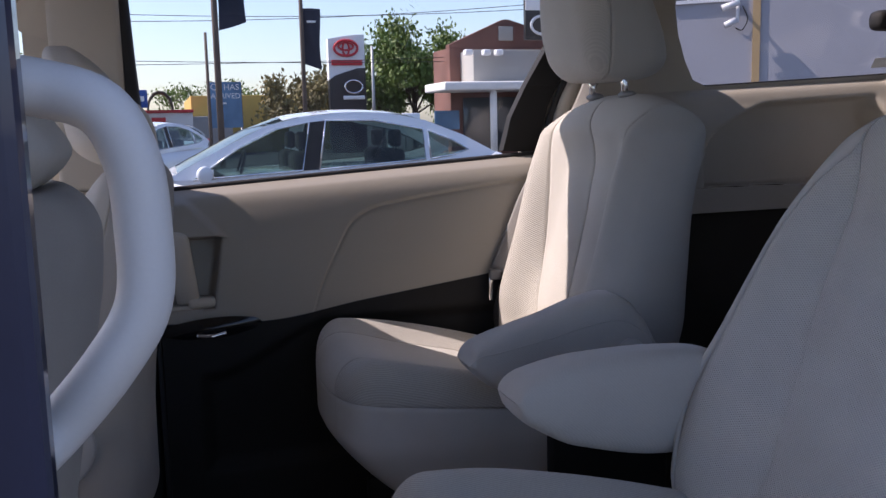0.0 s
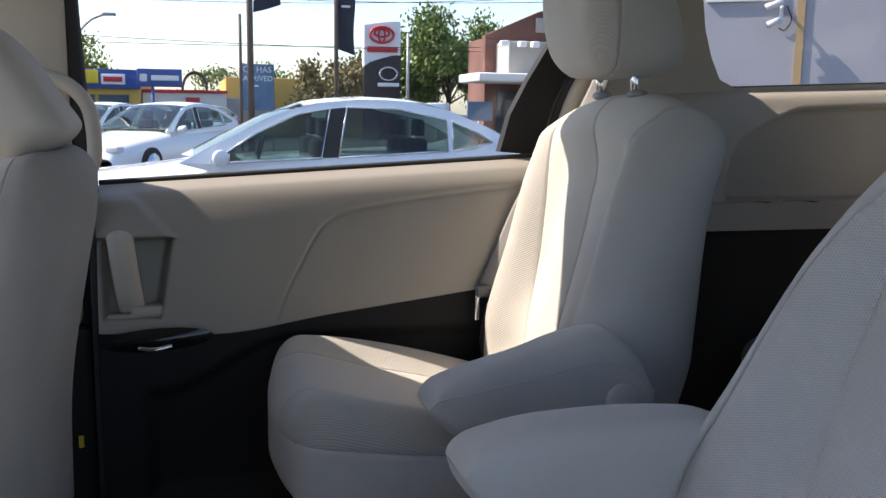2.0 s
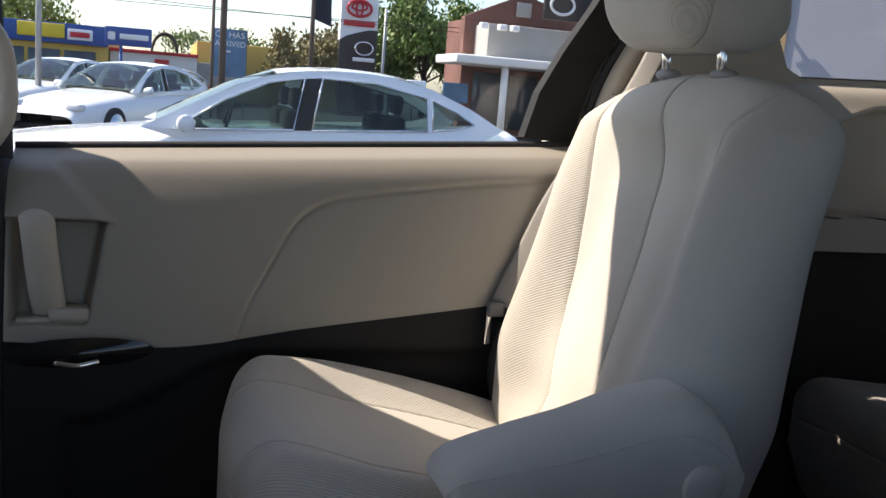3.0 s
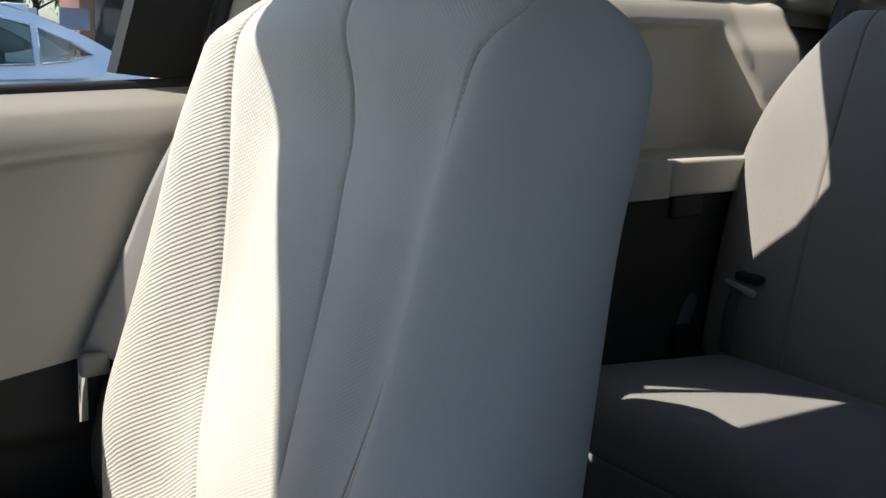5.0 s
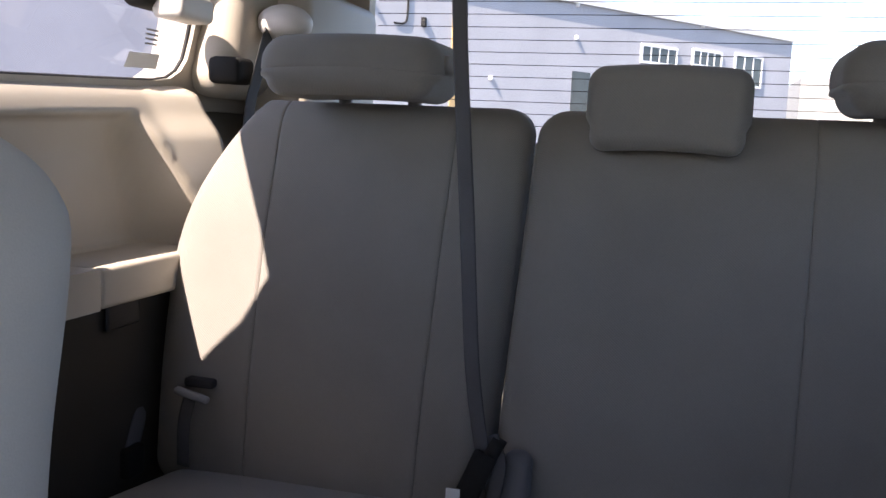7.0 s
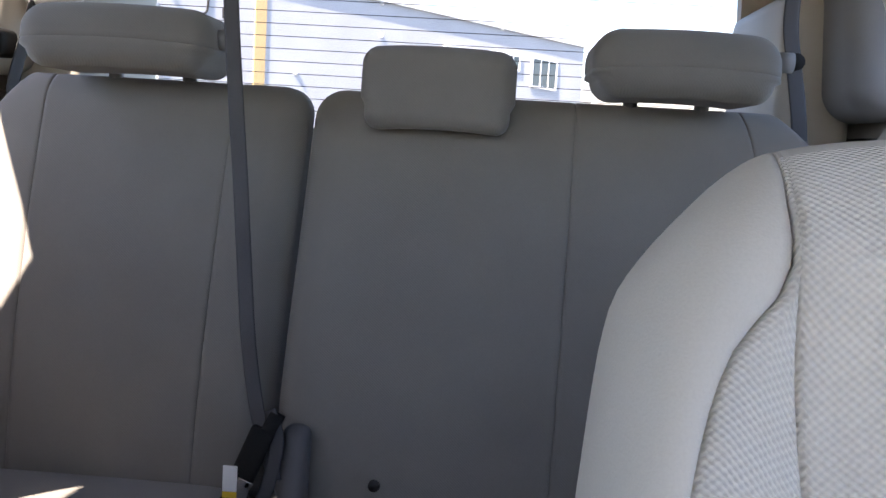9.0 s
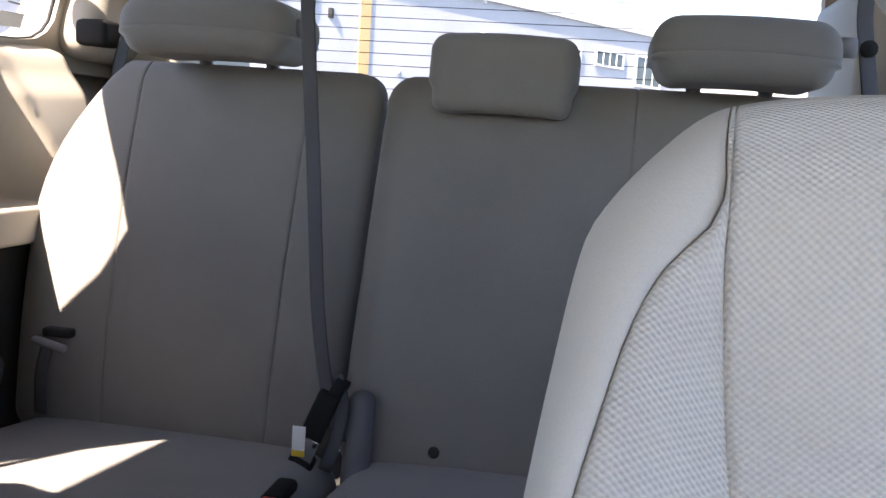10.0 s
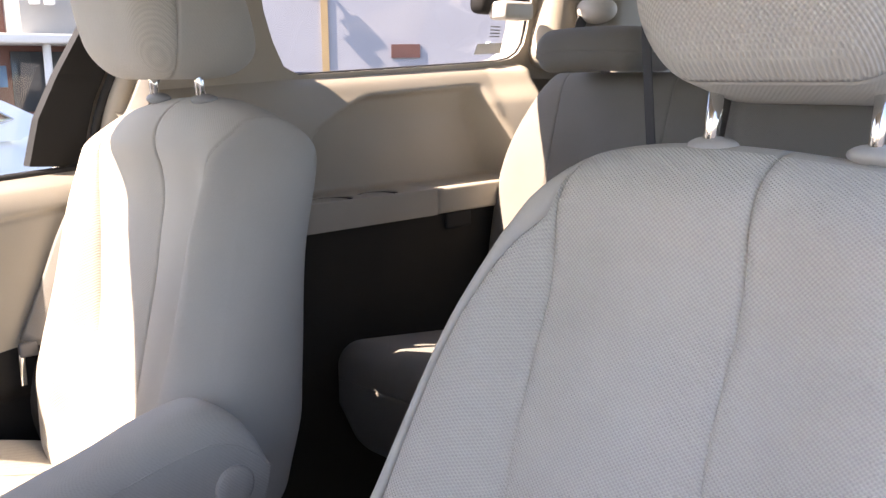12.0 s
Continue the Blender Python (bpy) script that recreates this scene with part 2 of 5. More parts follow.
def lerp_table(table, x):
    """A smooth curve through the table's (x, y)."""
    n = len(table)
    if x <= table[0][0]:
        return table[0][1]
    if x >= table[-1][0]:
        return table[-1][1]

    def slope(i):
        if i == 0 or i == n - 1:
            k = 0 if i == 0 else n - 2
            return (table[k + 1][1] - table[k][1]) / (table[k + 1][0] - table[k][0])
        d0 = (table[i][1] - table[i - 1][1]) / (table[i][0] - table[i - 1][0])
        d1 = (table[i + 1][1] - table[i][1]) / (table[i + 1][0] - table[i][0])
        return 0 if d0 * d1 <= 0 else 2 * d0 * d1 / (d0 + d1)

    for i in range(n - 1):
        (a, u), (b, v) = table[i], table[i + 1]
        if x <= b:
            w = b - a
            t = (x - a) / w
            return (2 * t ** 3 - 3 * t * t + 1) * u + (t ** 3 - 2 * t * t + t) * w * slope(i) + (3 * t * t - 2 * t ** 3) * v + (t ** 3 - t * t) * w * slope(i + 1)


def step(a, b, x):
    t = min(1, max(0, (x - a) / (b - a)))
    return t * t * (3 - 2 * t)


def pillow(parent, half, r, warp, panel, seams=((), (), ()), groove=0.004, div=(6, 12, 14)):
    """An upholstered body: a rounded block, warped, split along its seams into one mesh a panel.
    panel(p) gives the (name, material, label) of the piece that holds the block's point p."""
    lines = []
    for ax in range(3):
        h = half[ax]
        c = [-h + r * (1 - math.cos(k * math.pi / 18)) for k in range(9)] + [-(h - r) + 2 * (h - r) * k / div[ax] for k in range(div[ax] + 1)]
        c += [h - r * (1 - math.cos(k * math.pi / 18)) for k in range(9)]
        for s in seams[ax]:
            c = [v for v in c if abs(v - s) > 0.010] + [s - 0.008, s - 0.0022, s, s + 0.0022, s + 0.008]
        lines.append(sorted(set(round(v, 5) for v in c)))
    made = {}
    centre = Vector(half) - Vector((r, r, r))

    def place(p):
        q = Vector([min(max(p[i], -centre[i]), centre[i]) for i in range(3)])
        n = (Vector(p) - q).normalized()
        dip = 0
        for ax in range(3):
            for s in seams[ax]:
                if abs(p[ax] - s) < 0.0005:
                    dip = groove
        return warp(q + n * (r - dip))

    for ax in range(3):
        u, v = (ax + 1) % 3, (ax + 2) % 3
        for sign in (-1, 1):
            for a0, a1 in zip(lines[u], lines[u][1:]):
                for b0, b1 in zip(lines[v], lines[v][1:]):
                    quad = []
                    for a, b in ((a0, b0), (a1, b0), (a1, b1), (a0, b1)):
                        p = [0, 0, 0]
                        p[ax], p[u], p[v] = sign * half[ax], a, b
                        quad.append(tuple(p))
                    mid = Vector([sum(q[i] for q in quad) / 4 for i in range(3)])
                    key = panel(mid)
                    verts, faces = made.setdefault(key, ({}, []))
                    ids = [verts.setdefault(q, len(verts)) for q in quad]
                    faces.append(ids if sign > 0 else ids[::-1])
    obs = {}
    for (name, mat, label), (verts, faces) in made.items():
        obs[name] = part(name, ([place(p) for p in verts], faces), mat, parent, label)
    return obs


def slab(outline, thick, place, holes=()):
    """A plate of the outline (a, b), with holes, both faces and its rim; place(a, b, depth) lays it into the world."""
    bm = bmesh.new()
    loops = []
    for depth in (0, thick):
        edges = []
        rings = []
        for ring in (outline, *holes):
            vs = [bm.verts.new(place(a, b, depth)) for a, b in ring]
            rings.append(vs)
            edges += [bm.edges.new((vs[i], vs[(i + 1) % len(vs)])) for i in range(len(vs))]
        bmesh.ops.triangle_fill(bm, edges=edges, use_beauty=True, use_dissolve=False)
        loops.append(rings)
    for r0, r1 in zip(*loops):
        for i in range(len(r0)):
            k = (i + 1) % len(r0)
            bm.faces.new((r0[i], r0[k], r1[k], r1[i]))
    return bm


def structure(name, bm, mat, label, category, smooth=False):
    return tagged(part(name, bm, mat, None, smooth=smooth), label, category, kind="structure")


MID = 0.05          # the van's middle line
FLOOR = 0.06
GROUND = -0.40
ROOF = 1.57


def glass_y(z):
    """The side glass leans in towards the roof, more so near the top."""
    return 0.895 - 0.16 * max(0.0, z - 1.05) - 2.0 * max(0.0, z - 1.20) ** 2


# ---- van body ----
structure("floor", box((-1.3, MID - 0.84, FLOOR - 0.06), (2.6, MID + 0.84, FLOOR), 0), carpet, "dark carpeted van floor", "floor")
structure("ceiling", grid(14, 20, lambda u, v: Vector((-1.02 + 3.52 * u, MID + 0.70 * (2 * v - 1), ROOF - 0.09 * (2 * v - 1) ** 4 - 0.02 * (2 * u - 1) ** 4))), headliner, "beige felt headliner of the van", "ceiling")
structure("roof", box((-1.04, MID - 0.70, ROOF + 0.02), (2.55, MID + 0.70, ROOF + 0.06), 0.01), navy_frame, "dark blue painted steel van roof", "roof")
structure("wall_front", box((-1.34, MID - 0.82, FLOOR), (-1.26, MID + 0.82, 0.86), 0.01), trim_dark, "plain dark dashboard wall", "wall")


def side_place(side):
    """Lays (x, z, depth) onto the leaning inner side of the van; side 1 is the driver's."""
    return lambda x, z, d: Vector((x, MID + side * (glass_y(z) - MID - 0.012 + d), z))


def upper_frame(side, name):
    """The pillars and roof rail round the side windows, as one trimmed frame with real openings."""
    outer = [(-1.25, 0.80), (-0.3, 0.80), (0.60, 0.86), (0.98, 1.035), (2.48, 1.035), (2.47, 1.3), (2.46, 1.47), (-0.96, 1.50), (-1.08, 1.35), (-1.22, 1.16)]
    quarter = [(1.10, 1.053), (1.60, 1.075), (1.715, 1.081), (1.757, 1.088), (1.785, 1.103), (1.802, 1.126), (1.808, 1.16), (1.806, 1.26), (1.785, 1.35), (1.72, 1.395), (1.4, 1.40), (1.08, 1.40), (1.0, 1.395), (0.97, 1.34), (0.985, 1.25), (1.005, 1.18), (1.03, 1.12), (1.06, 1.07)]
    front = [(-1.1, 0.87), (-0.56, 0.87), (-0.53, 0.9), (-0.53, 1.18), (-0.56, 1.21), (-0.76, 1.21), (-0.9, 1.08)]
    door = [(-0.42, 0.805), (0.59, 0.87), (0.645, 1.0), (0.73, 1.2), (0.775, 1.30), (0.81, 1.385), (0.55, 1.40), (0.2, 1.425), (-0.1, 1.44), (-0.44, 1.445), (-0.44, 1.32), (-0.43, 1.15)]
    if side < 0:
        outer = [(-1.25, 0.80), (-0.36, 0.80), (-0.36, 1.2), (-0.36, 1.37), (0.88, 1.37), (0.87, 1.2), (0.86, 1.035), (2.48, 1.035), (2.47, 1.3), (2.46, 1.47), (-0.96, 1.50), (-1.08, 1.35), (-1.22, 1.16)]
    bm = slab(outer, 0.08, side_place(side), (quarter, front, door) if side > 0 else (quarter, front))
    return structure(name, bm, trim_beige, "beige plastic window pillars and roof rail", "wall trim"), quarter, front


frame_left, quarter_left, front_left = upper_frame(1, "wall_left")
frame_right, quarter_right, front_right = upper_frame(-1, "wall_right")


def pane(name, outline, side, mat, label, depth=0.03):
    place = side_place(side)
    bm = bmesh.new()
    bm.faces.new([bm.verts.new(place(a, b, depth)) for a, b in outline])
    ob = structure(name, bm, mat, label, "window")
    ob.visible_shadow = False
    return ob


structure("window_gasket", tube([side_place(1)(a, b, 0.012) for a, b in quarter_left + quarter_left[:1]], 0.004, 8), black_rubber, "black rubber gasket round the quarter window", "window seal")
pane("window_1", quarter_left, 1, tint_glass, "tinted rear quarter window with a sticker")
pane("window_2", quarter_right, -1, tint_glass, "tinted rear quarter window")
pane("window_3", front_left, 1, clear_glass, "clear front door window")


# ---- the driver's side sliding door ----
def sill_z(x):
    return 0.840 + 0.048 * (x + 0.29) / 0.8


def dark_z(x):
    return lerp_table([(-0.3, 0.572), (-0.08, 0.562), (0.14, 0.59), (0.46, 0.63), (0.66, 0.66)], x)


SEAM = [(0.02, 0.55), (0.045, 0.62), (0.07, 0.67), (0.13, 0.765), (0.18, 0.79), (0.23, 0.80), (0.40, 0.822), (0.60, 0.842)]


def seam_side(x, z):
    """How far below the pressed line of the door card a point lies, in metres."""
    if x < SEAM[0][0]:
        return -0.05
    return lerp_table(SEAM, x) - z


def door_y(x, z):
    s = sill_z(x)
    y = lerp_table([(0.05, 0.765), (0.30, 0.745), (0.5, 0.735), (0.62, 0.745), (0.74, 0.765), (s - 0.05, 0.79), (s - 0.018, 0.812), (s, 0.85)], z)
    y += (0.0035 * math.exp(-(seam_side(x, z) / 0.0045) ** 2) + 0.0025 * step(-0.004, 0.004, seam_side(x, z))) * step(0.015, 0.035, x)
    # recess of the pull handle
    inside = min(step(-0.29, -0.278, x), 1 - step(-0.172, -0.156, x + 0.16 * (0.75 - z)), step(0.592, 0.606, z), 1 - step(0.738, 0.748, z))
    y += 0.045 * inside
    # the raised pad over the pull handle, with a sloping rear edge
    pad = min(1 - step(-0.185, -0.160, x + 0.9 * (z - s + 0.085)), step(0.742, 0.752, z))
    y -= 0.016 * pad * (1 - step(s - 0.03, s - 0.005, z))
    # lower pocket
    deep = min(step(-0.225, -0.19, x), step(0.22, 0.26, z), 1 - step(0.0, 0.03, z - (0.43 + 0.10 * step(-0.2, 0.06, x))))
    y += 0.022 * deep
    return y


door = thing("sliding_door", "beige and charcoal sliding door with its window closed", "car door", kind="structure", at=(0.1, 0.78, FLOOR))
X0, X1 = -0.295, 0.645


def door_point(x, z):
    return Vector((x, door_y(x, z), z))


part("upper_panel", grid(300, 130, lambda u, v: (lambda x: door_point(x, dark_z(x) + (sill_z(x) - dark_z(x)) * v))(X0 + (X1 - X0) * u)), door_card, door)
part("lower_panel", grid(120, 60, lambda u, v: (lambda x: door_point(x, 0.08 + (dark_z(x) - 0.002 - 0.08) * v) + Vector((0, 0.004, 0)))(X0 + (X1 - X0) * u)), trim_dark, door, "charcoal lower door panel with a pocket")
part("sill_trim", tube([Vector((X0 + (X1 - X0) * k / 12, 0.858, sill_z(X0 + (X1 - X0) * k / 12) + 0.002)) for k in range(13)], 0.0075, 8), black_rubber, door, "black window seal")
part("sill_ledge", grid(40, 4, lambda u, v: (lambda x: Vector((x, 0.85 + 0.035 * v, sill_z(x) - 0.003)))(X0 + (X1 - X0) * u)), black_rubber, door)
part("door_edge", box((X0 - 0.012, 0.75, 0.08), (X0, 0.88, sill_z(X0) - 0.01), 0.003), black_rubber, door)
part("outer_skin", box((-0.52, 0.885, 0.0), (X1 + 0.02, 0.90, 0.83), 0.004), navy_frame, door)
handle = part("pull_handle", tube(smooth_line([(-0.256, 0.765, 0.752), (-0.252, 0.752, 0.742), (-0.247, 0.750, 0.70), (-0.241, 0.752, 0.65), (-0.236, 0.762, 0.612)]), 0.024, 16, 0.55, (1, 0, 0)), trim_beige, door)
part("handle_foot", box((-0.238, 0.744, 0.598), (-0.180, 0.782, 0.620), 0.008, 3), trim_beige, handle)
part("handle_tray", box((-0.282, 0.752, 0.594), (-0.186, 0.79, 0.604), 0.004, 3), trim_beige, door)
bezel = part("inner_handle_bezel", grid(40, 12, lambda u, v: (lambda a, k: Vector((-0.192 + 0.103 * k * math.cos(a), 0.728 - 0.012 * (1 - k * k) * (1 - 0.5 * k) - 0.004, 0.560 + (0.021 if math.sin(a) > 0 else 0.023) * k * math.sin(a) + 0.004 * (math.cos(a) * k))))(2 * math.pi * u, v)), black_gloss, door, "gloss black handle bezel")
part("release_lever", tube(smooth_line([(-0.225, 0.718, 0.546), (-0.195, 0.709, 0.544), (-0.165, 0.712, 0.549)]), 0.005, 8), chrome, bezel, "small bright release lever")
glass_door = part("window_glass", grid(2, 12, lambda u, v: Vector((-0.42 + 1.11 * u, glass_y(0.84 + 0.61 * v) + 0.012, 0.84 + 0.61 * v))), clear_glass, door, "clear side glass")
glass_door.visible_shadow = False
sail = [(0.522, 0.905), (0.619, 0.897), (0.624, 0.95), (0.642, 1.01), (0.666, 1.06), (0.702, 1.13), (0.752, 1.22), (0.806, 1.31), (0.845, 1.378), (0.735, 1.37), (0.70, 1.29), (0.668, 1.225), (0.628, 1.14), (0.583, 1.06), (0.544, 0.985)]
part("rear_corner_cover", slab(sail, 0.03, lambda x, z, d: Vector((x, glass_y(z) - 0.035 + d, z))), trim_dark, door, "black triangular window corner cover", smooth=False)
seal_line = [(-0.318, 0.80), (-0.318, 0.86), (-0.325, 0.95), (-0.335, 1.1), (-0.345, 1.30), (-0.358, 1.38), (-0.392, 1.46)]
part("front_seal", tube(smooth_line([(x + 0.006, 0.818, z) for x, z in seal_line]), 0.019, 8), black_rubber, door, "black rubber window seal")
OPENING = [(0.630, 0.3), (0.630, 0.87), (0.636, 0.95), (0.654, 1.01), (0.678, 1.06), (0.714, 1.13), (0.764, 1.22), (0.818, 1.31), (0.857, 1.378)]
part("rear_seal", tube(smooth_line([(x, glass_y(max(z, 0.9)) - 0.042, z) for x, z in OPENING]), 0.008, 8), black_rubber, door)
part("beige_seal", tube(smooth_line([(x + 0.026, glass_y(max(z, 0.9)) - 0.05, z) for x, z in OPENING]), 0.019, 8), trim_beige, door)

structure("opening_trim", tube(smooth_line([(x + 0.066, glass_y(max(z, 0.9)) - 0.056, z) for x, z in OPENING]), 0.021, 10), trim_beige, "beige trim welt round the door opening", "wall trim", smooth=True)

# window pillars between the doors, below the glass line
structure("door_gap_left", box((-0.345, 0.82, FLOOR), (-0.3085, 0.884, 0.84), 0.004), black_rubber, "black rubber door seal beside the pillar", "door seal")
structure("pillar_lower_left", box((-0.47, 0.775, FLOOR), (-0.312, 0.87, 0.575), 0.012), trim_dark, "charcoal lower pillar trim", "wall trim")
structure("pillar_mid_left", box((-0.47, 0.78, 0.577), (-0.330, 0.865, 0.85), 0.012), trim_beige, "beige pillar trim", "wall trim")
structure("pillar_upper_left", box((-0.475, 0.79, 0.852), (-0.335, 0.83, 1.37), 0.012, 3), trim_beige, "beige upper pillar trim between the doors", "wall trim", smooth=True)
structure("pillar_top_left", box((-0.475, 0.79, 1.360), (-0.385, 0.828, 1.47), 0.012, 3), trim_beige, "beige pillar top below the roof", "wall trim", smooth=True)
structure("pillar_lower_right", box((-0.47, -0.76, FLOOR), (-0.36, -0.68, 0.85), 0.012), trim_beige, "beige pillar trim beside the open door", "wall trim")
structure("door_frame_right", box((-0.40, -0.835, FLOOR - 0.1), (-0.326, -0.81, 1.44), 0.006, 2), navy_frame, "dark blue door frame edge", "door frame")
structure("door_sill_right", box((-0.36, -0.82, FLOOR - 0.08), (0.85, -0.70, FLOOR + 0.005), 0.01), trim_dark, "dark door sill plate", "door sill")
structure("wall_front_left", box((-1.3, 0.79, FLOOR), (-0.475, 0.87, 0.868), 0.02), trim_beige, "beige front door lining", "wall")
structure("wall_front_right", box((-1.3, -0.77, FLOOR), (-0.475, -0.69, 0.868), 0.02), trim_beige, "beige front door lining", "wall")


def grip(side, name):
    y = 0.75 if side > 0 else -0.785
    ob = thing(name, "curved pale plastic grab handle on the pillar", "grab handle", "grab handles", at=(-0.37, y, 0.85))
    line = [(-0.40, y + side * 0.035, 1.045), (-0.36, y, 1.040), (-0.325, y - side * 0.005, 1.024), (-0.297, y - side * 0.005, 0.988), (-0.289, y - side * 0.005, 0.93), (-0.294, y - side * 0.005, 0.885), (-0.322, y, 0.845), (-0.37, y + side * 0.035, 0.82)]
    if side < 0:
        line = [(-0.35, y - 0.02, 1.000), (-0.326, y, 0.998), (-0.300, y, 0.989), (-0.288, y, 0.966), (-0.285, y, 0.935), (-0.287, y, 0.900), (-0.303, y, 0.873), (-0.328, y, 0.845), (-0.35, y - 0.02, 0.83)]
    part("grip_bar", tube(smooth_line(line), 0.0132 if side > 0 else 0.0128, 16), trim_white if side < 0 else trim_beige, ob)
    for p in (line[0], line[-1]):
        part("mount", box((p[0] - 0.03, p[1] - 0.02, p[2] - 0.02), (p[0] + 0.008, p[1] + 0.035, p[2] + 0.02), 0.008, 3), trim_beige, ob)
    return ob


grip(1, "grab_handle")
grip(-1, "grab_handle")


# ---- rear side panels ----
def quarter_panel(side, name):
    """The moulded panel under the quarter window with its open bin."""
    def y_at(x, z):
        top = 1.047 + 0.045 * (x - 1.03)
        y = lerp_table([(0.05, 0.765), (0.74, 0.770), (0.85, 0.778), (top - 0.10, 0.812), (top - 0.055, 0.843), (top - 0.022, 0.864), (top - 0.010, 0.877), (top, 0.890)], z)
        inner = 1.03 + 0.24 * max(0.0, (z - 0.84) / 0.17) ** 2.6
        deep = min(step(inner, inner + 0.03, x), 1 - step(1.565, 1.63, x + 0.42 * (z - 1.0)), step(0.79, 0.80, z), 1 - step(top - 0.062, top - 0.048, z))
        y += (0.886 - 0.02 * step(0.95, 1.03, z) - y) * deep
        # pillar foot behind the door opening: inward bulge added to shade the bench cushion
        y -= 0.066 * (1 - step(0.955, 1.02, z)) * (1 - step(0.735, 0.80, x)) * step(0.30, 0.5, z)
        # the panel runs inwards towards the tailgate
        y -= 0.03 * min(1, max(0, (x - 1.655) / 0.12)) * (1 - step(top - 0.02, top, z)) - 0.12 * step(1.785, 1.80, x) * (1 - step(top - 0.05, top + 0.02, z))
        return MID + side * (y - MID)

    ob = thing(name, "beige moulded rear side panel with an open bin", "side panel", kind="structure", at=(1.5, MID + side * 0.8, FLOOR))
    part("upper_moulding", grid(160, 60, lambda u, v: (lambda x, z: Vector((x, y_at(x, z), z)))(0.665 + 1.75 * u, 0.765 + (1.047 + 0.045 * (0.665 + 1.75 * u - 1.03) - 0.765) * v)), trim_beige, ob)
    part("lower_moulding", grid(50, 20, lambda u, v: (lambda x, z: Vector((x, y_at(x, z) + side * 0.003, z)))(0.665 + 1.75 * u, 0.05 + 0.713 * v)), trim_taupe, ob, "dark taupe lower panel")
    ys = sorted((MID + side * (0.737 - MID), MID + side * (0.890 - MID)))
    part("shelf", box((1.365, ys[0], 0.738), (1.66, ys[1], 0.798), 0.008, 3), trim_beige, ob)
    ct = MID + side * (0.782 - MID)
    tray = part("cup_tray", slab([(0.66, ys[0]), (1.361, ys[0]), (1.361, ys[1]), (0.66, ys[1])], -0.060, lambda a, b, d: Vector((a, b, 0.798 + d)), [[(cx + 0.050 * math.cos(k * math.pi / 12), ct + 0.039 * math.sin(k * math.pi / 12)) for k in range(24)] for cx in (1.10, 1.225)]), trim_beige, ob, smooth=False)
    for cx in (1.10, 1.225):
        # lined dark to paint in the shade inside the well
        well = grid(28, 6, lambda u, v: Vector((cx + 0.0495 * min(1, 4 * v) * math.cos(2 * math.pi * u), ct + 0.0385 * min(1, 4 * v) * math.sin(2 * math.pi * u), 0.746 + 0.049 * max(0, (v - 0.25) / 0.75))))
        part("cup_well", well, trim_taupe, tray, "cup well, its shade put into the dark colour")
    # the recess is a raised block; its black paints the shade inside
    lo = MID + side * (0.770 - MID)
    part("latch_recess", box((1.412, min(lo, lo - side * 0.008), 0.694), (1.496, max(lo, lo - side * 0.008), 0.735), 0.006, 3), black_rubber, ob, "latch recess as a raised block, shade in its colour")
    return ob


quarter_panel(1, "side_panel_left")
quarter_panel(-1, "side_panel_right")
for side in (1, -1):
    y0, y1 = sorted((MID + side * 0.902, MID + side * 0.917))
    structure("body_side_%s" % ("left" if side > 0 else "right"), box((0.68 if side > 0 else 0.90, y0, -0.12), (2.5, y1, 1.06), 0.004), navy_frame, "dark blue painted body side panel", "van body")
    y0, y1 = sorted((MID + side * 0.66, MID + side * 0.80))
    structure("wall_rear_%s" % ("left" if side > 0 else "right"), box((1.98, y0, FLOOR), (2.40, y1, 1.30), 0.03, 3), trim_beige, "beige tailgate pillar trim", "wall trim", smooth=True)

# The right cover is grey instead of beige: its shade is put into the colour.
for side in (1, -1):
    pil = thing("pillar_rear_%s" % ("left" if side > 0 else "right"), "rounded %s rear window pillar trim" % ("beige" if side > 0 else "grey"), "wall trim", kind="structure", at=(1.95, MID + side * 0.8, 0.7))
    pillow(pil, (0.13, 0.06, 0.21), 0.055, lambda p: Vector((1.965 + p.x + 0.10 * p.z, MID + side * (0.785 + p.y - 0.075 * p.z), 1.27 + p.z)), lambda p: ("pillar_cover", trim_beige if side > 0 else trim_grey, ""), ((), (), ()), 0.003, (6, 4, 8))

# tailgate: frame, glass and heater wires
tail = thing("tailgate", "closed tailgate with a heated rear window", "tailgate", kind="structure", at=(2.45, MID, FLOOR))
tail_place = lambda a, b, d: Vector((2.46 - 0.28 * (b - 0.95) + d, MID + a, b))
tail_hole = [(-0.70, 1.0), (0.70, 1.0), (0.685, 1.2), (0.66, 1.41), (-0.66, 1.41), (-0.685, 1.2)]
part("tailgate_frame", slab([(-0.82, FLOOR), (0.82, FLOOR), (0.80, 1.58), (-0.80, 1.58)], 0.04, tail_place, (tail_hole,)), trim_beige, tail, smooth=False)
bm = bmesh.new()
bm.faces.new([bm.verts.new(tail_place(a, b, 0.02)) for a, b in tail_hole])
rear_glass = part("rear_glass", bm, clear_glass, tail)
rear_glass.visible_shadow = False
for k in range(13):
    z = 1.04 + 0.028 * k
    part("heater_wire", tube([tail_place(-0.68 + 0.1 * (z - 1.04), z, 0.012), tail_place(0.68 - 0.1 * (z - 1.04), z, 0.012)], 0.0009, 5), trim_dark, rear_glass)


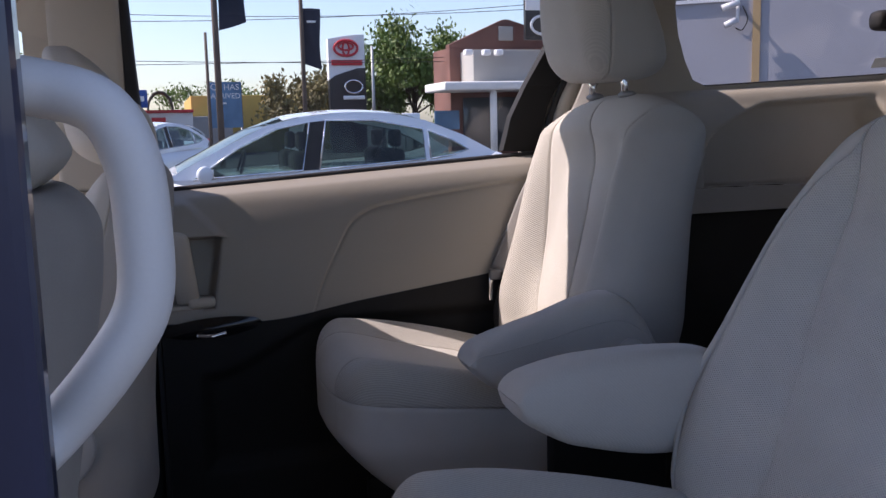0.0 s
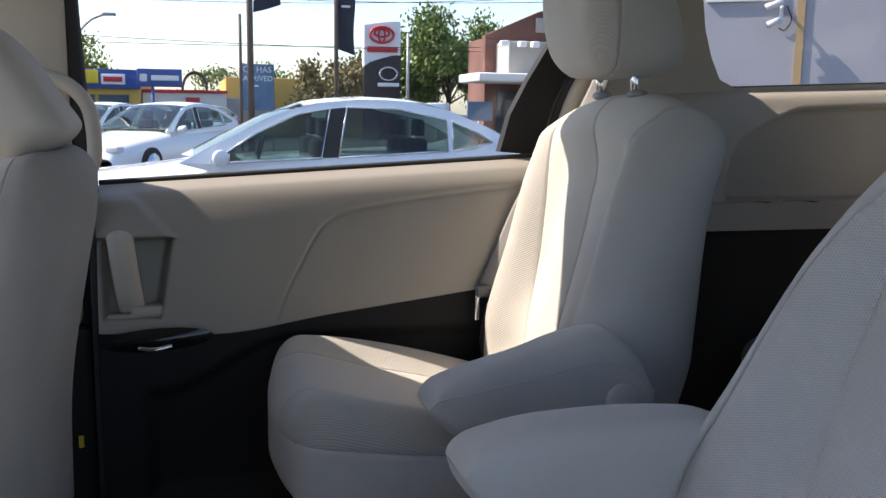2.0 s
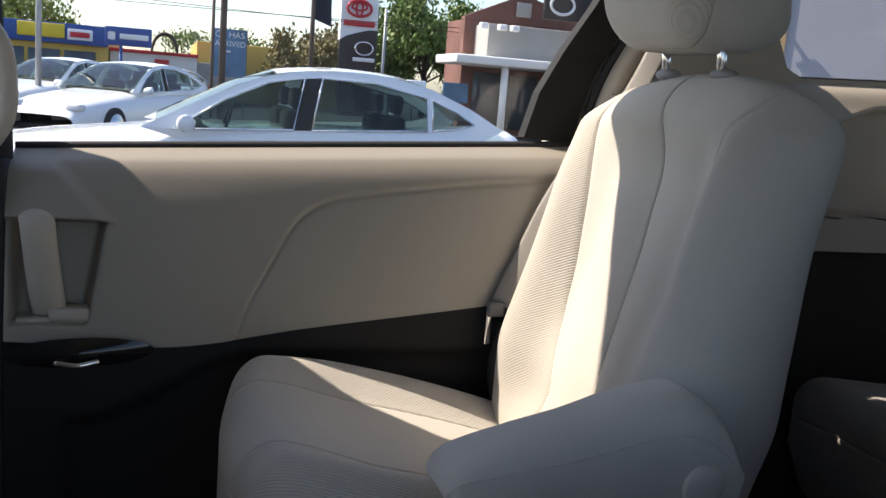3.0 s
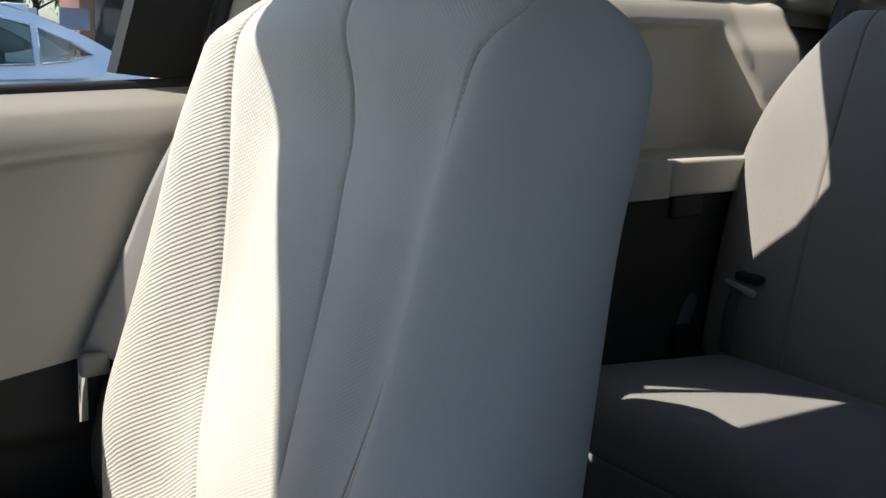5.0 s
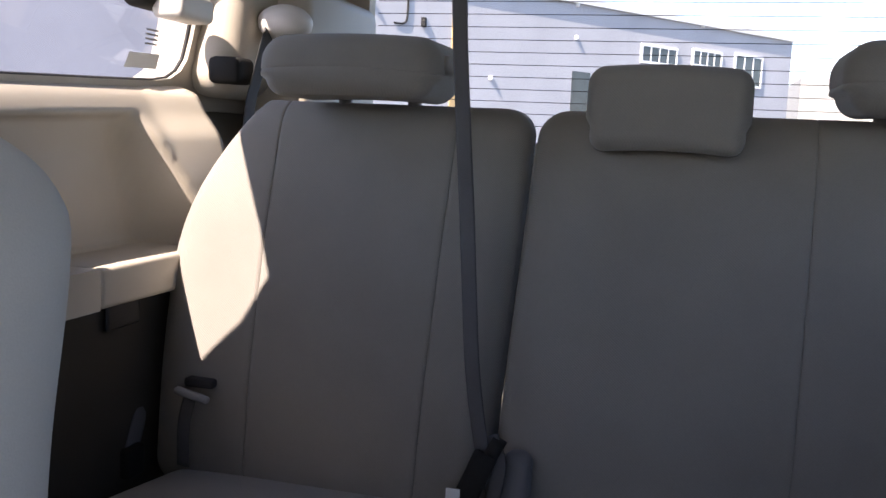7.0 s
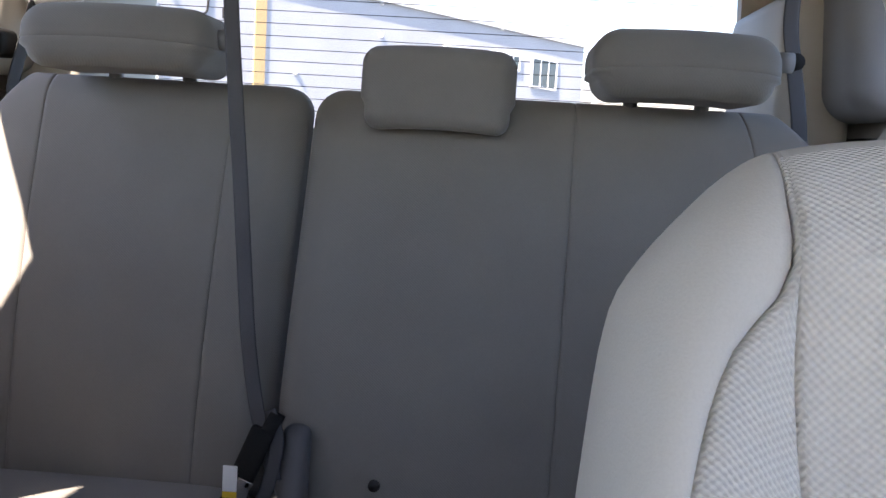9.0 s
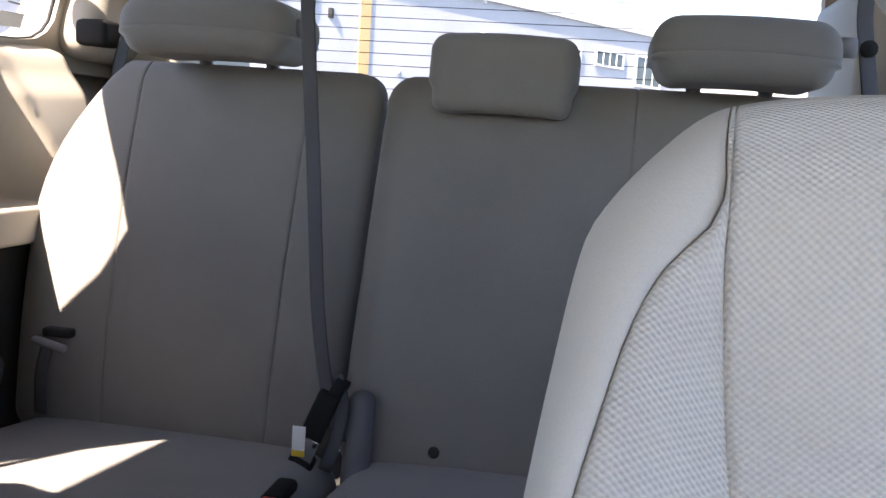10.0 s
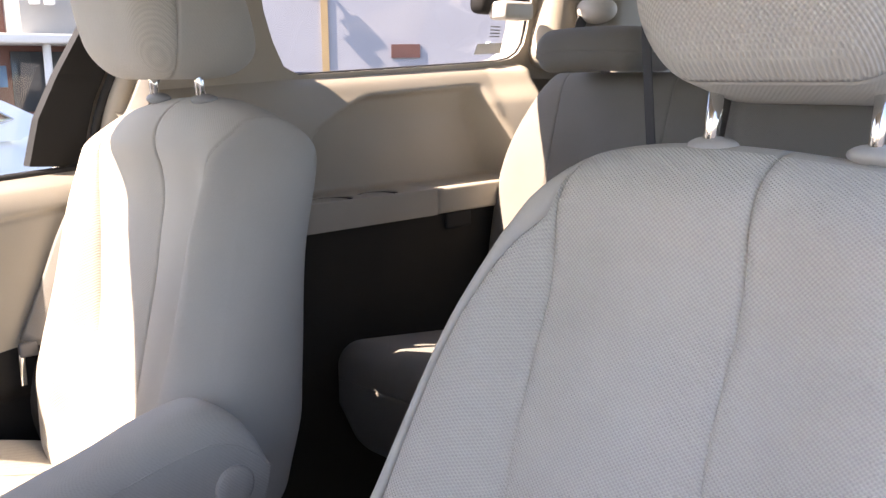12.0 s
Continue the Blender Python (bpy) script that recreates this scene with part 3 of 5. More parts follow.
# ---- seats ----
def captain_seat(name, cx, cy, inner, arm_top, arm_low, label, seams, recline, drop, girth, knit):
    """A second-row armchair facing forwards. inner: the sign of y towards the aisle."""
    ob = thing(name, label, "car seat", "second row seats", at=(cx + 0.3, cy, FLOOR))
    mid_x = [(0.40, 0.500), (0.50, 0.507), (0.60, 0.530), (0.70, 0.562), (0.84, 0.600), (0.95, 0.630), (1.04, 0.638)]
    deep = [(0.40, 0.80), (0.50, 0.92), (0.60, 1.0), (0.70, 1.0), (0.84, 1.0), (0.95, 0.92), (1.04, 0.80)]
    wide = [(0.40, 0.92), (0.50, 1.0), (0.60, 1.05), (0.70, 1.02), (0.80, 0.985), (0.88, 0.955), (0.95, 0.92), (1.0, 0.87), (1.04, 0.80)]
    if girth == 1:
        wide = [(0.40, 0.92), (0.50, 1.0), (0.60, 1.05), (0.70, 1.02), (0.80, 0.98), (0.88, 0.948), (0.95, 0.912), (1.0, 0.865), (1.04, 0.80)]
    drift = [(0.40, -0.01), (0.60, 0.02), (0.80, 0.075), (1.04, 0.085)] if girth == 1 else [(0.40, -0.01), (0.60, 0.01), (0.80, 0.045), (1.04, 0.05)]
    tilt = Matrix.Translation((cx + 0.55, 0, 0.45 + drop)) @ Matrix.Rotation(radians(recline), 4, "Y") @ Matrix.Translation((-cx - 0.55, 0, -0.45))

    low = 0.014 if girth < 1 else 0.0
    crown = tilt @ Matrix.Translation((0, 0, -low))
    head = tilt @ Matrix.Translation((0, 0, 0.014 if girth == 1 else -low))
    rest = [curve[len(curve) // 2][1] for curve in seams]

    def slide(y, z):
        """Carries the straight seams of the block onto their drawn curves."""
        q = y * inner
        a = [-0.27, *rest, 0.27]
        b = [-0.27, *[lerp_table(curve, z) for curve in seams], 0.27]
        for i in range(5):
            if q <= a[i + 1] or i == 4:
                return inner * (b[i] + (b[i + 1] - b[i]) * (q - a[i]) / (a[i + 1] - a[i]))

    def back_warp(p):
        z = 0.72 + p.z
        stops = [-0.27, *rest, 0.27]
        i = min(4, sum(p.y * inner > r for r in rest))
        u = (p.y * inner - stops[i]) / (stops[i + 1] - stops[i])
        puff = min(0.011 if girth < 1 else 0.007, 0.12 * (stops[i + 1] - stops[i])) * math.sin(math.pi * u) * step(0.5, 0.6, z) * (1 - step(0.95, 1.04, z))
        p = Vector((p.x, slide(p.y, z), p.z))
        edge = step(0.40, 0.80, abs(p.y) / 0.27)
        x = p.x * lerp_table(deep, z)
        if p.x < 0:
            x += (0.046 * (1 - edge)) * step(0.42, 0.55, z) * (1 - step(0.86, 1.02, z)) * (-p.x / 0.09)
            x -= puff * (-p.x / 0.09)
        else:
            # the unseen outer side is widened to keep sun off the bench cushion
            if p.y * inner < 0:
                p = Vector((p.x, p.y - inner * 0.03 * (p.x / 0.09) * (1 - step(0.86, 1.0, z)), p.z))
            x += 0.065 * (p.x / 0.09) * (1 - step(0.48, 0.86, z))
            # left seat only: hidden rear corner thickened further, to cast more shade behind
            if girth < 1:
                x += 0.075 * (p.x / 0.09) * max(0.0, -p.y * inner / 0.27) ** 2 * (1 - step(0.97, 1.03, z))
        return tilt @ Vector((cx + lerp_table(mid_x, z) + x, cy + (p.y + inner * lerp_table(drift, z) * (1 - (p.y / 0.27) ** 2)) * lerp_table(wide, z) * girth, z - low * step(0.88, 1.02, z) - 0.03 * step(0.93, 1.04, z) * (p.y / 0.27) ** 2))

    def back_panel(p):
        q = p.y * inner
        if p.x > -0.045:
            return ("back_shell", cloth_smooth, "")
        if q < rest[0]:
            return ("backrest_bolster_outer", cloth_rib, "ribbed cloth bolster")
        if q < rest[1]:
            return ("backrest_insert", knit, "finely knitted cloth centre panel")
        if q < rest[2]:
            return ("backrest_bolster_inner", knit, "knitted cloth bolster")
        if q < rest[3]:
            return ("backrest_band", cloth_rib if girth < 1 else knit, "narrow wedge of cloth beside the bolster")
        return ("backrest_side", cloth_smooth, "smooth cloth side panel")

    pillow(ob, (0.09, 0.27, 0.32), 0.085, back_warp, back_panel, ((), tuple(inner * r for r in rest), ()), 0.0065 if girth < 1 else 0.005, (8, 24, 40))

    def cushion_warp(p):
        t = (p.x + 0.26) / 0.52
        edge = step(0.45, 0.95, abs(p.y) / 0.25)
        low, high = max(0.0, -p.z / 0.14), max(0.0, p.z / 0.14)
        z = 0.405 + p.z * (1.0 + 0.05 * (1 - t)) + 0.005
        z += step(0.0, 1.0, high) * (-0.018 * (1 - edge) * step(0.1, 0.4, t) - 0.10 * t ** 1.6 + 0.018 * edge)
        x = cx + 0.245 + 0.96 * p.x + 0.035 * (p.y / 0.25) ** 2 * (1 - t) + 0.13 * low ** 1.3 * (1 - step(0.0, 0.55, t))
        return Vector((x, cy + p.y * (0.90 + 0.10 * step(0.0, 0.35, t)) * (1 - 0.14 * low), z))

    def cushion_panel(p):
        if p.z < 0.07:
            return ("cushion_base", cloth_smooth, "")
        if abs(p.y) < 0.12:
            return ("cushion_insert", cloth_fine, "finely knitted cloth centre panel")
        return ("cushion_bolster_" + ("outer" if p.y * inner < 0 else "inner"), cloth_rib, "")

    pillow(ob, (0.26, 0.25, 0.14), 0.06, cushion_warp, cushion_panel, ((), (-0.12, 0.12), (0.07,)), 0.003, (16, 16, 12))

    def head_warp(p):
        t = (p.z + 0.12) / 0.24
        return head @ Vector((cx + 0.59 + p.x * (0.85 + 0.15 * math.sin(math.pi * t)) - 0.02 * t + (0.06 - 0.085 * t) * max(0.0, p.x / 0.078), cy + p.y * (0.86 + 0.17 * step(0.0, 0.45, t)), 1.185 + p.z))

    pillow(ob, (0.078, 0.128, 0.12), 0.055, head_warp, lambda p: ("headrest_front", cloth_knit, "") if p.x < -0.03 else ("headrest_rear", cloth_plain, ""), ((-0.03,), (), ()), 0.003, (6, 10, 8))
    for dy in (-0.07, 0.07):
        part("headrest_post", cylinder(crown @ Vector((cx + 0.618, cy + dy, 0.99)), crown @ Vector((cx + 0.605, cy + dy, 1.12)), 0.0068, 14), chrome, ob, "chromed headrest post")
        bm = bmesh.new()
        bmesh.ops.create_uvsphere(bm, u_segments=20, v_segments=10, radius=1, matrix=Matrix.LocRotScale(crown @ Vector((cx + 0.618, cy + dy, 1.036)), None, (0.017, 0.024, 0.009)))
        part("post_sleeve", bm, trim_grey if inner < 0 else cover_grey, ob, "plastic post sleeve")
    # armrest on the aisle side: a padded bar with a rounded cross-section between its upper and lower line
    ay = cy + inner * 0.295
    x0, x1 = arm_top[0][0], arm_top[-1][0]

    def arm_ring(u, v):
        x = x0 + (x1 - x0) * (0.5 - 0.5 * math.cos(math.pi * u))
        hi, lo = lerp_table(arm_top, x), lerp_table(arm_low, x)
        a = 2 * math.pi * v
        c, d = math.cos(a), math.sin(a)
        fat = 1 - 0.28 * (1 - min(1, u / 0.12)) ** 2 - 0.2 * (1 - min(1, (1 - u) / 0.12)) ** 2
        return Vector((x, ay + 0.044 * fat * math.copysign(abs(c) ** 0.55, c), (hi + lo) / 2 + (hi - lo) / 2 * math.copysign(abs(d) ** 0.7, d)))

    part("armrest_pad", grid(40, 25, lambda u, v: arm_ring(u, 0.055 + 0.39 * v)), cloth_plain, ob, "padded cloth armrest")
    part("armrest_side", grid(40, 33, lambda u, v: arm_ring(u, 0.445 + 0.61 * v)), cloth_plain, ob)
    seam_line = [arm_ring(k / 30, 0.055 if inner > 0 else 0.445) for k in range(1, 30)]
    part("armrest_seam", tube(seam_line, 0.0011, 6), cloth_smooth, ob)
    px, pz = x1 - 0.055, (lerp_table(arm_top, x1 - 0.055) + lerp_table(arm_low, x1 - 0.055)) / 2 - 0.015
    part("armrest_pivot", tube([Vector((px, ay + inner * d, pz)) for d in (0.02, 0.046, 0.049, 0.050)], [0.026, 0.026, 0.022, 0.012], 28), cloth_plain, ob, "round armrest pivot cover")
    # seat base
    part("base_shield", box((cx + 0.16, cy - 0.18, 0.14), (cx + 0.48, cy + 0.18, 0.30), 0.03, 3), trim_dark, ob, "dark plastic seat base")
    part("side_shield", box((cx + 0.36, cy + inner * 0.255 - 0.012, 0.28), (cx + 0.60, cy + inner * 0.255 + 0.012, 0.46), 0.01, 3), trim_dark, ob, "grey plastic side shield")
    for dy in (-0.19, 0.19):
        part("rail", box((cx - 0.02, cy + dy - 0.02, FLOOR), (cx + 0.58, cy + dy + 0.02, FLOOR + 0.04), 0.004), trim_dark, ob)
        part("leg", box((cx + 0.12, cy + dy - 0.015, FLOOR + 0.03), (cx + 0.46, cy + dy + 0.015, 0.20), 0.004), trim_dark, ob)
    return ob


# the seams of a backrest, from the window to the aisle: (height, offset towards the aisle)
SEAMS_LEFT = ([(0.55, -0.065), (0.62, -0.098), (0.68, -0.125), (0.73, -0.138), (0.78, -0.150), (0.84, -0.162), (0.89, -0.176), (0.94, -0.188), (1.03, -0.198)],
              [(0.55, 0.070), (0.64, 0.043), (0.69, 0.025), (0.74, 0.012), (0.80, 0.001), (0.85, -0.009), (0.90, -0.017), (0.95, -0.022), (1.03, -0.034)],
              [(0.60, 0.148), (0.68, 0.148), (0.74, 0.152), (0.80, 0.159), (0.85, 0.168), (0.90, 0.180), (0.95, 0.196), (0.98, 0.210), (1.02, 0.240)],
              [(0.60, 0.182), (0.68, 0.174), (0.74, 0.173), (0.80, 0.175), (0.85, 0.179), (0.90, 0.187), (0.95, 0.200), (0.98, 0.214), (1.02, 0.244)])
SEAMS_RIGHT = ([(0.5, -0.19), (0.8, -0.20), (1.03, -0.21)],
               [(0.5, -0.09), (0.8, -0.08), (1.03, -0.078)],
               [(0.60, 0.098), (0.70, 0.105), (0.78, 0.110), (0.84, 0.120), (0.90, 0.131), (0.95, 0.142), (1.0, 0.155), (1.03, 0.165)],
               [(0.60, 0.236), (0.80, 0.231), (0.84, 0.224), (0.87, 0.215), (0.90, 0.205), (0.92, 0.194), (0.935, 0.181), (0.947, 0.165), (0.957, 0.154), (0.97, 0.150), (1.0, 0.159), (1.03, 0.169)])
captain_seat("captain_seat", 0.0, 0.49, -1,
                         [(0.190, 0.578), (0.197, 0.598), (0.212, 0.612), (0.27, 0.632), (0.33, 0.648), (0.40, 0.671), (0.45, 0.679), (0.485, 0.664), (0.515, 0.630), (0.534, 0.585)],
                         [(0.190, 0.577), (0.197, 0.566), (0.212, 0.550), (0.236, 0.532), (0.32, 0.520), (0.41, 0.513), (0.50, 0.515), (0.525, 0.535), (0.534, 0.584)],
                         "pale grey-beige cloth armchair seat, partly in the sun", SEAMS_LEFT, 0.0, 0.0, 0.94, cloth_fine)
captain_seat("captain_seat", -0.072, -0.41, 1,
                          [(0.148, 0.612), (0.154, 0.630), (0.174, 0.644), (0.255, 0.659), (0.33, 0.661), (0.42, 0.656), (0.47, 0.642), (0.50, 0.61)],
                          [(0.148, 0.611), (0.154, 0.590), (0.185, 0.565), (0.24, 0.537), (0.39, 0.508), (0.47, 0.512), (0.50, 0.56)],
                          "pale grey cloth armchair seat in the shade", SEAMS_RIGHT, 14.0, -0.010, 1.0, cloth_knit)


def front_seat(name, cx, cy, inner, label):
    """A front seat seen from behind; its rear and front lines are tables of (height, x)."""
    ob = thing(name, label, "car seat", "front seats", at=(cx - 0.4, cy, FLOOR))
    rear = [(0.33, -0.312), (0.50, -0.310), (0.56, -0.306), (0.62, -0.298), (0.70, -0.284), (0.77, -0.271), (0.84, -0.258), (0.89, -0.255), (0.935, -0.262)]
    front = [(0.33, -0.50), (0.50, -0.492), (0.60, -0.478), (0.72, -0.452), (0.80, -0.425), (0.86, -0.398), (0.935, -0.372)]

    def warp(p):
        z = 0.63 + p.z
        u = 0.5 + p.x / 0.17
        x = lerp_table(front, z) * (1 - u) + lerp_table(rear, z) * u
        girth = lerp_table([(0.33, 0.90), (0.55, 0.96), (0.72, 1.0), (0.85, 0.95), (0.935, 0.86)], z)
        x -= 0.05 * u * (p.y / 0.235) ** 2
        return Vector((cx + x, cy + p.y * girth * (1 - 0.05 * u), z - 0.02 * (1 - u) * step(0.85, 0.935, z)))

    pillow(ob, (0.085, 0.235, 0.305), 0.05, warp, lambda p: ("backrest", cloth_smooth, "") if p.x < 0 else ("backrest_rear", cloth_back, "plain cloth rear cover"), ((0.0,), (), ()), 0.004, (6, 12, 18))

    def head_warp(p):
        z = 1.016 + p.z
        x = lerp_table([(0.92, -0.338), (0.955, -0.345), (1.00, -0.362), (1.05, -0.385), (1.11, -0.418)], z)
        deep = lerp_table([(0.92, 0.86), (0.955, 1.04), (1.00, 0.92), (1.05, 0.78), (1.11, 0.52)], z)
        return Vector((cx + x + p.x * deep, cy + p.y * lerp_table([(0.92, 0.86), (0.97, 1.0), (1.06, 1.0), (1.11, 0.82)], z), z + 0.15 * max(0.0, p.x) * step(0.0, 0.095, -p.z)))

    pillow(ob, (0.062, 0.125, 0.095), 0.042, head_warp, lambda p: ("headrest", cloth_smooth, ""), ((), (), ()), 0.003, (6, 8, 10))
    for dy in (-0.06, 0.06):
        part("headrest_post", cylinder((cx - 0.335, cy + dy, 0.88), (cx - 0.34, cy + dy, 0.96), 0.006), chrome, ob)
    pillow(ob, (0.25, 0.24, 0.09), 0.05, lambda p: Vector((cx - 0.68 + p.x, cy + p.y, 0.42 + p.z)), lambda p: ("cushion", cloth_smooth, ""), ((), (), ()), 0.003, (6, 6, 3))
    part("base", box((cx - 0.88, cy - 0.2, FLOOR), (cx - 0.44, cy + 0.2, 0.36), 0.02), trim_dark, ob)
    side = cy + inner * 0.222
    cover = part("recline_cover", tube([Vector((cx - 0.455, side + inner * d, 0.508)) for d in (-0.02, 0.006, 0.010, 0.0115)], [0.060, 0.060, 0.056, 0.040], 32), cover_grey, ob, "round plastic recliner cover")
    part("cover_cap", tube([Vector((cx - 0.462, side + inner * d, 0.510)) for d in (0.010, 0.0135, 0.0145)], [0.020, 0.020, 0.014], 20), cover_grey, cover)
    return ob


front_seat("front_seat", 0.0, 0.42, -1, "pale grey cloth driver's seat seen from behind")
front_seat("front_seat", -0.075, -0.34, -1, "pale grey cloth front passenger seat seen from behind")


def bench_back(ob, y0, y1, seams, z1=1.06):
    """A rear bench back between y0 and y1, with upright seams."""
    c, h = (y0 + y1) / 2, (y1 - y0) / 2
    mid_x = [(0.42, 1.575), (0.6, 1.59), (0.8, 1.625), (1.06, 1.675)]

    def warp(p):
        z = 0.745 + p.z * (0.958 if p.z > 0 else 1.0)
        fall = max(0.0, (z - 0.72) / 0.345)
        taper = 1 - (0.60 if y1 > 0.5 else 0.42) * fall ** 2.6 * ((p.y > 0.1) * (y1 > 0.5) + (p.y < -0.1) * (y0 < -0.5)) * (abs(p.y) - 0.1 if abs(p.y) > 0.1 else 0) / (h - 0.1)
        k = p.y / h
        puff = 0.014 * (1 - k ** 4) * (p.x < 0)
        lean = 0.045 * (0.98 - z) * (0.5 + 0.5 * k if y1 < 0.5 else 0.5 - 0.5 * k) ** 2
        return Vector((lerp_table(mid_x, z) + p.x * lerp_table([(0.42, 1.0), (0.8, 0.95), (1.06, 0.7)], z) - puff, c + p.y * taper + lean, z))

    def panel(p):
        if p.x > 0.02:
            return ("back_rear", trim_dark, "")
        i = sum(p.y > s - c for s in seams)
        return ("backrest_panel" + ("", "_mid", "_outer")[i], cloth_row3_shade, "")

    pillow(ob, (0.062, h, 0.32), 0.045, warp, panel, ((0.02,), tuple(s - c for s in seams), ()), 0.003, (6, 16, 16))


def bench_cushion(ob, y0, y1):
    c, h = (y0 + y1) / 2, (y1 - y0) / 2

    def warp(p):
        t = (p.x + 0.27) / 0.54
        z = 0.375 + p.z + 0.012 * (p.z > 0) * (1 - (p.y / h) ** 4) - 0.06 * t * (p.z > 0) - 0.06 * step(0.1, 0.8, t) * (p.z < 0)
        return Vector((1.300 + p.x * 0.945 + 0.06 * max(0.0, -p.z / 0.13) * (1 - t), c + p.y, z))

    pillow(ob, (0.27, h, 0.135), 0.06, warp, lambda p: ("cushion_top", cloth_row3_shade, "") if p.z > 0.05 else ("cushion_front", cloth_row3_shade, ""), ((), (), (0.05,)), 0.002, (10, 12, 6))


def bench_headrest(ob, y0, y1, z0, z1, x0, depth, r=0.036, seam=True):
    c, h = (y0 + y1) / 2, (y1 - y0) / 2
    zc, zh = (z0 + z1) / 2, (z1 - z0) / 2
    pillow(ob, (depth / 2, h, zh), r, lambda p: Vector((x0 + depth / 2 + p.x + 0.15 * p.z, c + p.y * (1 - 0.06 * (p.z < -zh * 0.3)), zc + p.z - 0.006 * (p.y / h) ** 2)), lambda p: ("headrest", cloth_row3_shade, "") if p.z > -zh * 0.12 or not seam else ("headrest_lower", cloth_row3_shade, ""), ((), (), (-zh * 0.12,) if seam else ()), 0.0014, (6, 12, 6))
    for dy in (-0.42 * h, 0.42 * h):
        part("headrest_post", cylinder((x0 + depth - 0.02, c + dy, z0 - 0.06), (x0 + depth - 0.02, c + dy, z0 + 0.03), 0.011), trim_grey, ob)


bench_left = thing("bench_seat", "grey-beige cloth rear bench seat, narrow part, sunlit at the window", "bench seat", "rear bench", at=(1.4, 0.46, FLOOR))
bench_back(bench_left, 0.187, 0.765, (0.295, 0.585))
bench_cushion(bench_left, 0.187, 0.745)
bench_headrest(bench_left, 0.294, 0.57, 1.056, 1.146, 1.48, 0.185)
part("headrest_hinge", cylinder((1.535, 0.281, 1.105), (1.535, 0.299, 1.105), 0.014), trim_grey, bench_left)
bench_right = thing("bench_seat", "grey-beige cloth rear bench seat, wide part, in the shade", "bench seat", "rear bench", at=(1.4, -0.25, FLOOR))
bench_back(bench_right, -0.675, 0.179, (-0.50, -0.215))
bench_cushion(bench_right, -0.675, 0.179)
bench_headrest(bench_right, -0.475, -0.224, 1.056, 1.15, 1.48, 0.185)
part("headrest_hinge", cylinder((1.535, -0.475, 1.115), (1.535, -0.495, 1.115), 0.014), trim_grey, bench_right)
bench_headrest(bench_right, -0.125, 0.097, 0.998, 1.117, 1.545, 0.125, 0.024, False)
part("button", cylinder((1.525, 0.041, 0.486), (1.5025, 0.041, 0.486), 0.0085, 18), black_rubber, bench_right)
for o in (bench_left, bench_right):
    y = 0.46 if o is bench_left else -0.25
    part("stand", box((1.2, y - 0.2, FLOOR), (1.6, y + 0.2, 0.34), 0.01), trim_dark, o)


# ---- belts ----
def strap(points, width, across):
    return tube(smooth_line(points, 8), width, 8, 0.06, across)


belt = thing("seat_belt", "grey centre seat belt hanging from the ceiling", "seat belt", "seat belts", at=(1.45, 0.25, 0.5))
part("webbing", strap([(1.50, 0.285, 1.5), (1.455, 0.258, 1.18), (1.45, 0.246, 1.04), (1.45, 0.234, 0.91), (1.45, 0.225, 0.80), (1.45, 0.215, 0.69), (1.45, 0.198, 0.59), (1.46, 0.175, 0.50)], 0.0105, (0, 1, 0)), webbing, belt)
tip = Matrix.Translation((1.452, 0.205, 0.535)) @ Matrix.Rotation(radians(22), 4, "X")
part("tongue", box((-0.010, -0.016, -0.045), (0.012, 0.018, 0.045), 0.006, 3, tip), trim_dark, belt)
part("tongue_plate", box((-0.013, -0.018, -0.075), (-0.010, 0.004, -0.030), 0.001, 2, tip), chrome, belt, "bright steel tongue")
part("buckle", box((-0.014, -0.022, -0.12), (0.014, 0.016, -0.060), 0.007, 3, tip), trim_dark, belt)
part("slack", tube(smooth_line([(1.46, 0.186, 0.60), (1.452, 0.172, 0.56), (1.458, 0.182, 0.50), (1.47, 0.20, 0.45)]), 0.010, 8, 0.2, (0, 1, 0)), webbing, belt)

tag_ob = thing("tag", "white and yellow paper tag hanging beside the buckles", "tag", "tags", at=(1.44, 0.232, 0.47))
part("tag_paper", box((1.438, 0.222, 0.487), (1.441, 0.242, 0.524), 0.001), paper_white, tag_ob)
part("tag_foot", box((1.4375, 0.222, 0.478), (1.4415, 0.242, 0.487), 0.001), yellow_tag, tag_ob, "yellow strip")

hinge = thing("hinge_cover", "grey plastic hinge cover in the split of the bench", "hinge cover", at=(1.48, 0.150, 0.44))
pillow(hinge, (0.020, 0.021, 0.075), 0.018, lambda p: Vector((1.478 + p.x + 0.16 * p.z, 0.152 + p.y, 0.498 + p.z)), lambda p: ("cover", hinge_grey, ""), ((), (), ()), 0.001, (3, 3, 8))
part("pivot_cap", cylinder((1.462, 0.172, 0.575), (1.462, 0.190, 0.583), 0.018, 18), trim_dark, hinge, "dark pivot cap")

belt = thing("seat_belt", "dark window seat belt by the tailgate pillar", "seat belt", "seat belts", at=(1.8, -0.58, 1.0))
part("webbing", strap([(1.90, -0.60, 1.36), (1.83, -0.575, 1.22), (1.80, -0.578, 1.14), (1.785, -0.59, 1.05), (1.78, -0.60, 0.95)], 0.013, (0, 1, 0)), webbing, belt)
part("stop_button", cylinder((1.788, -0.578, 1.145), (1.795, -0.578, 1.145), 0.014, 14), trim_dark, belt)

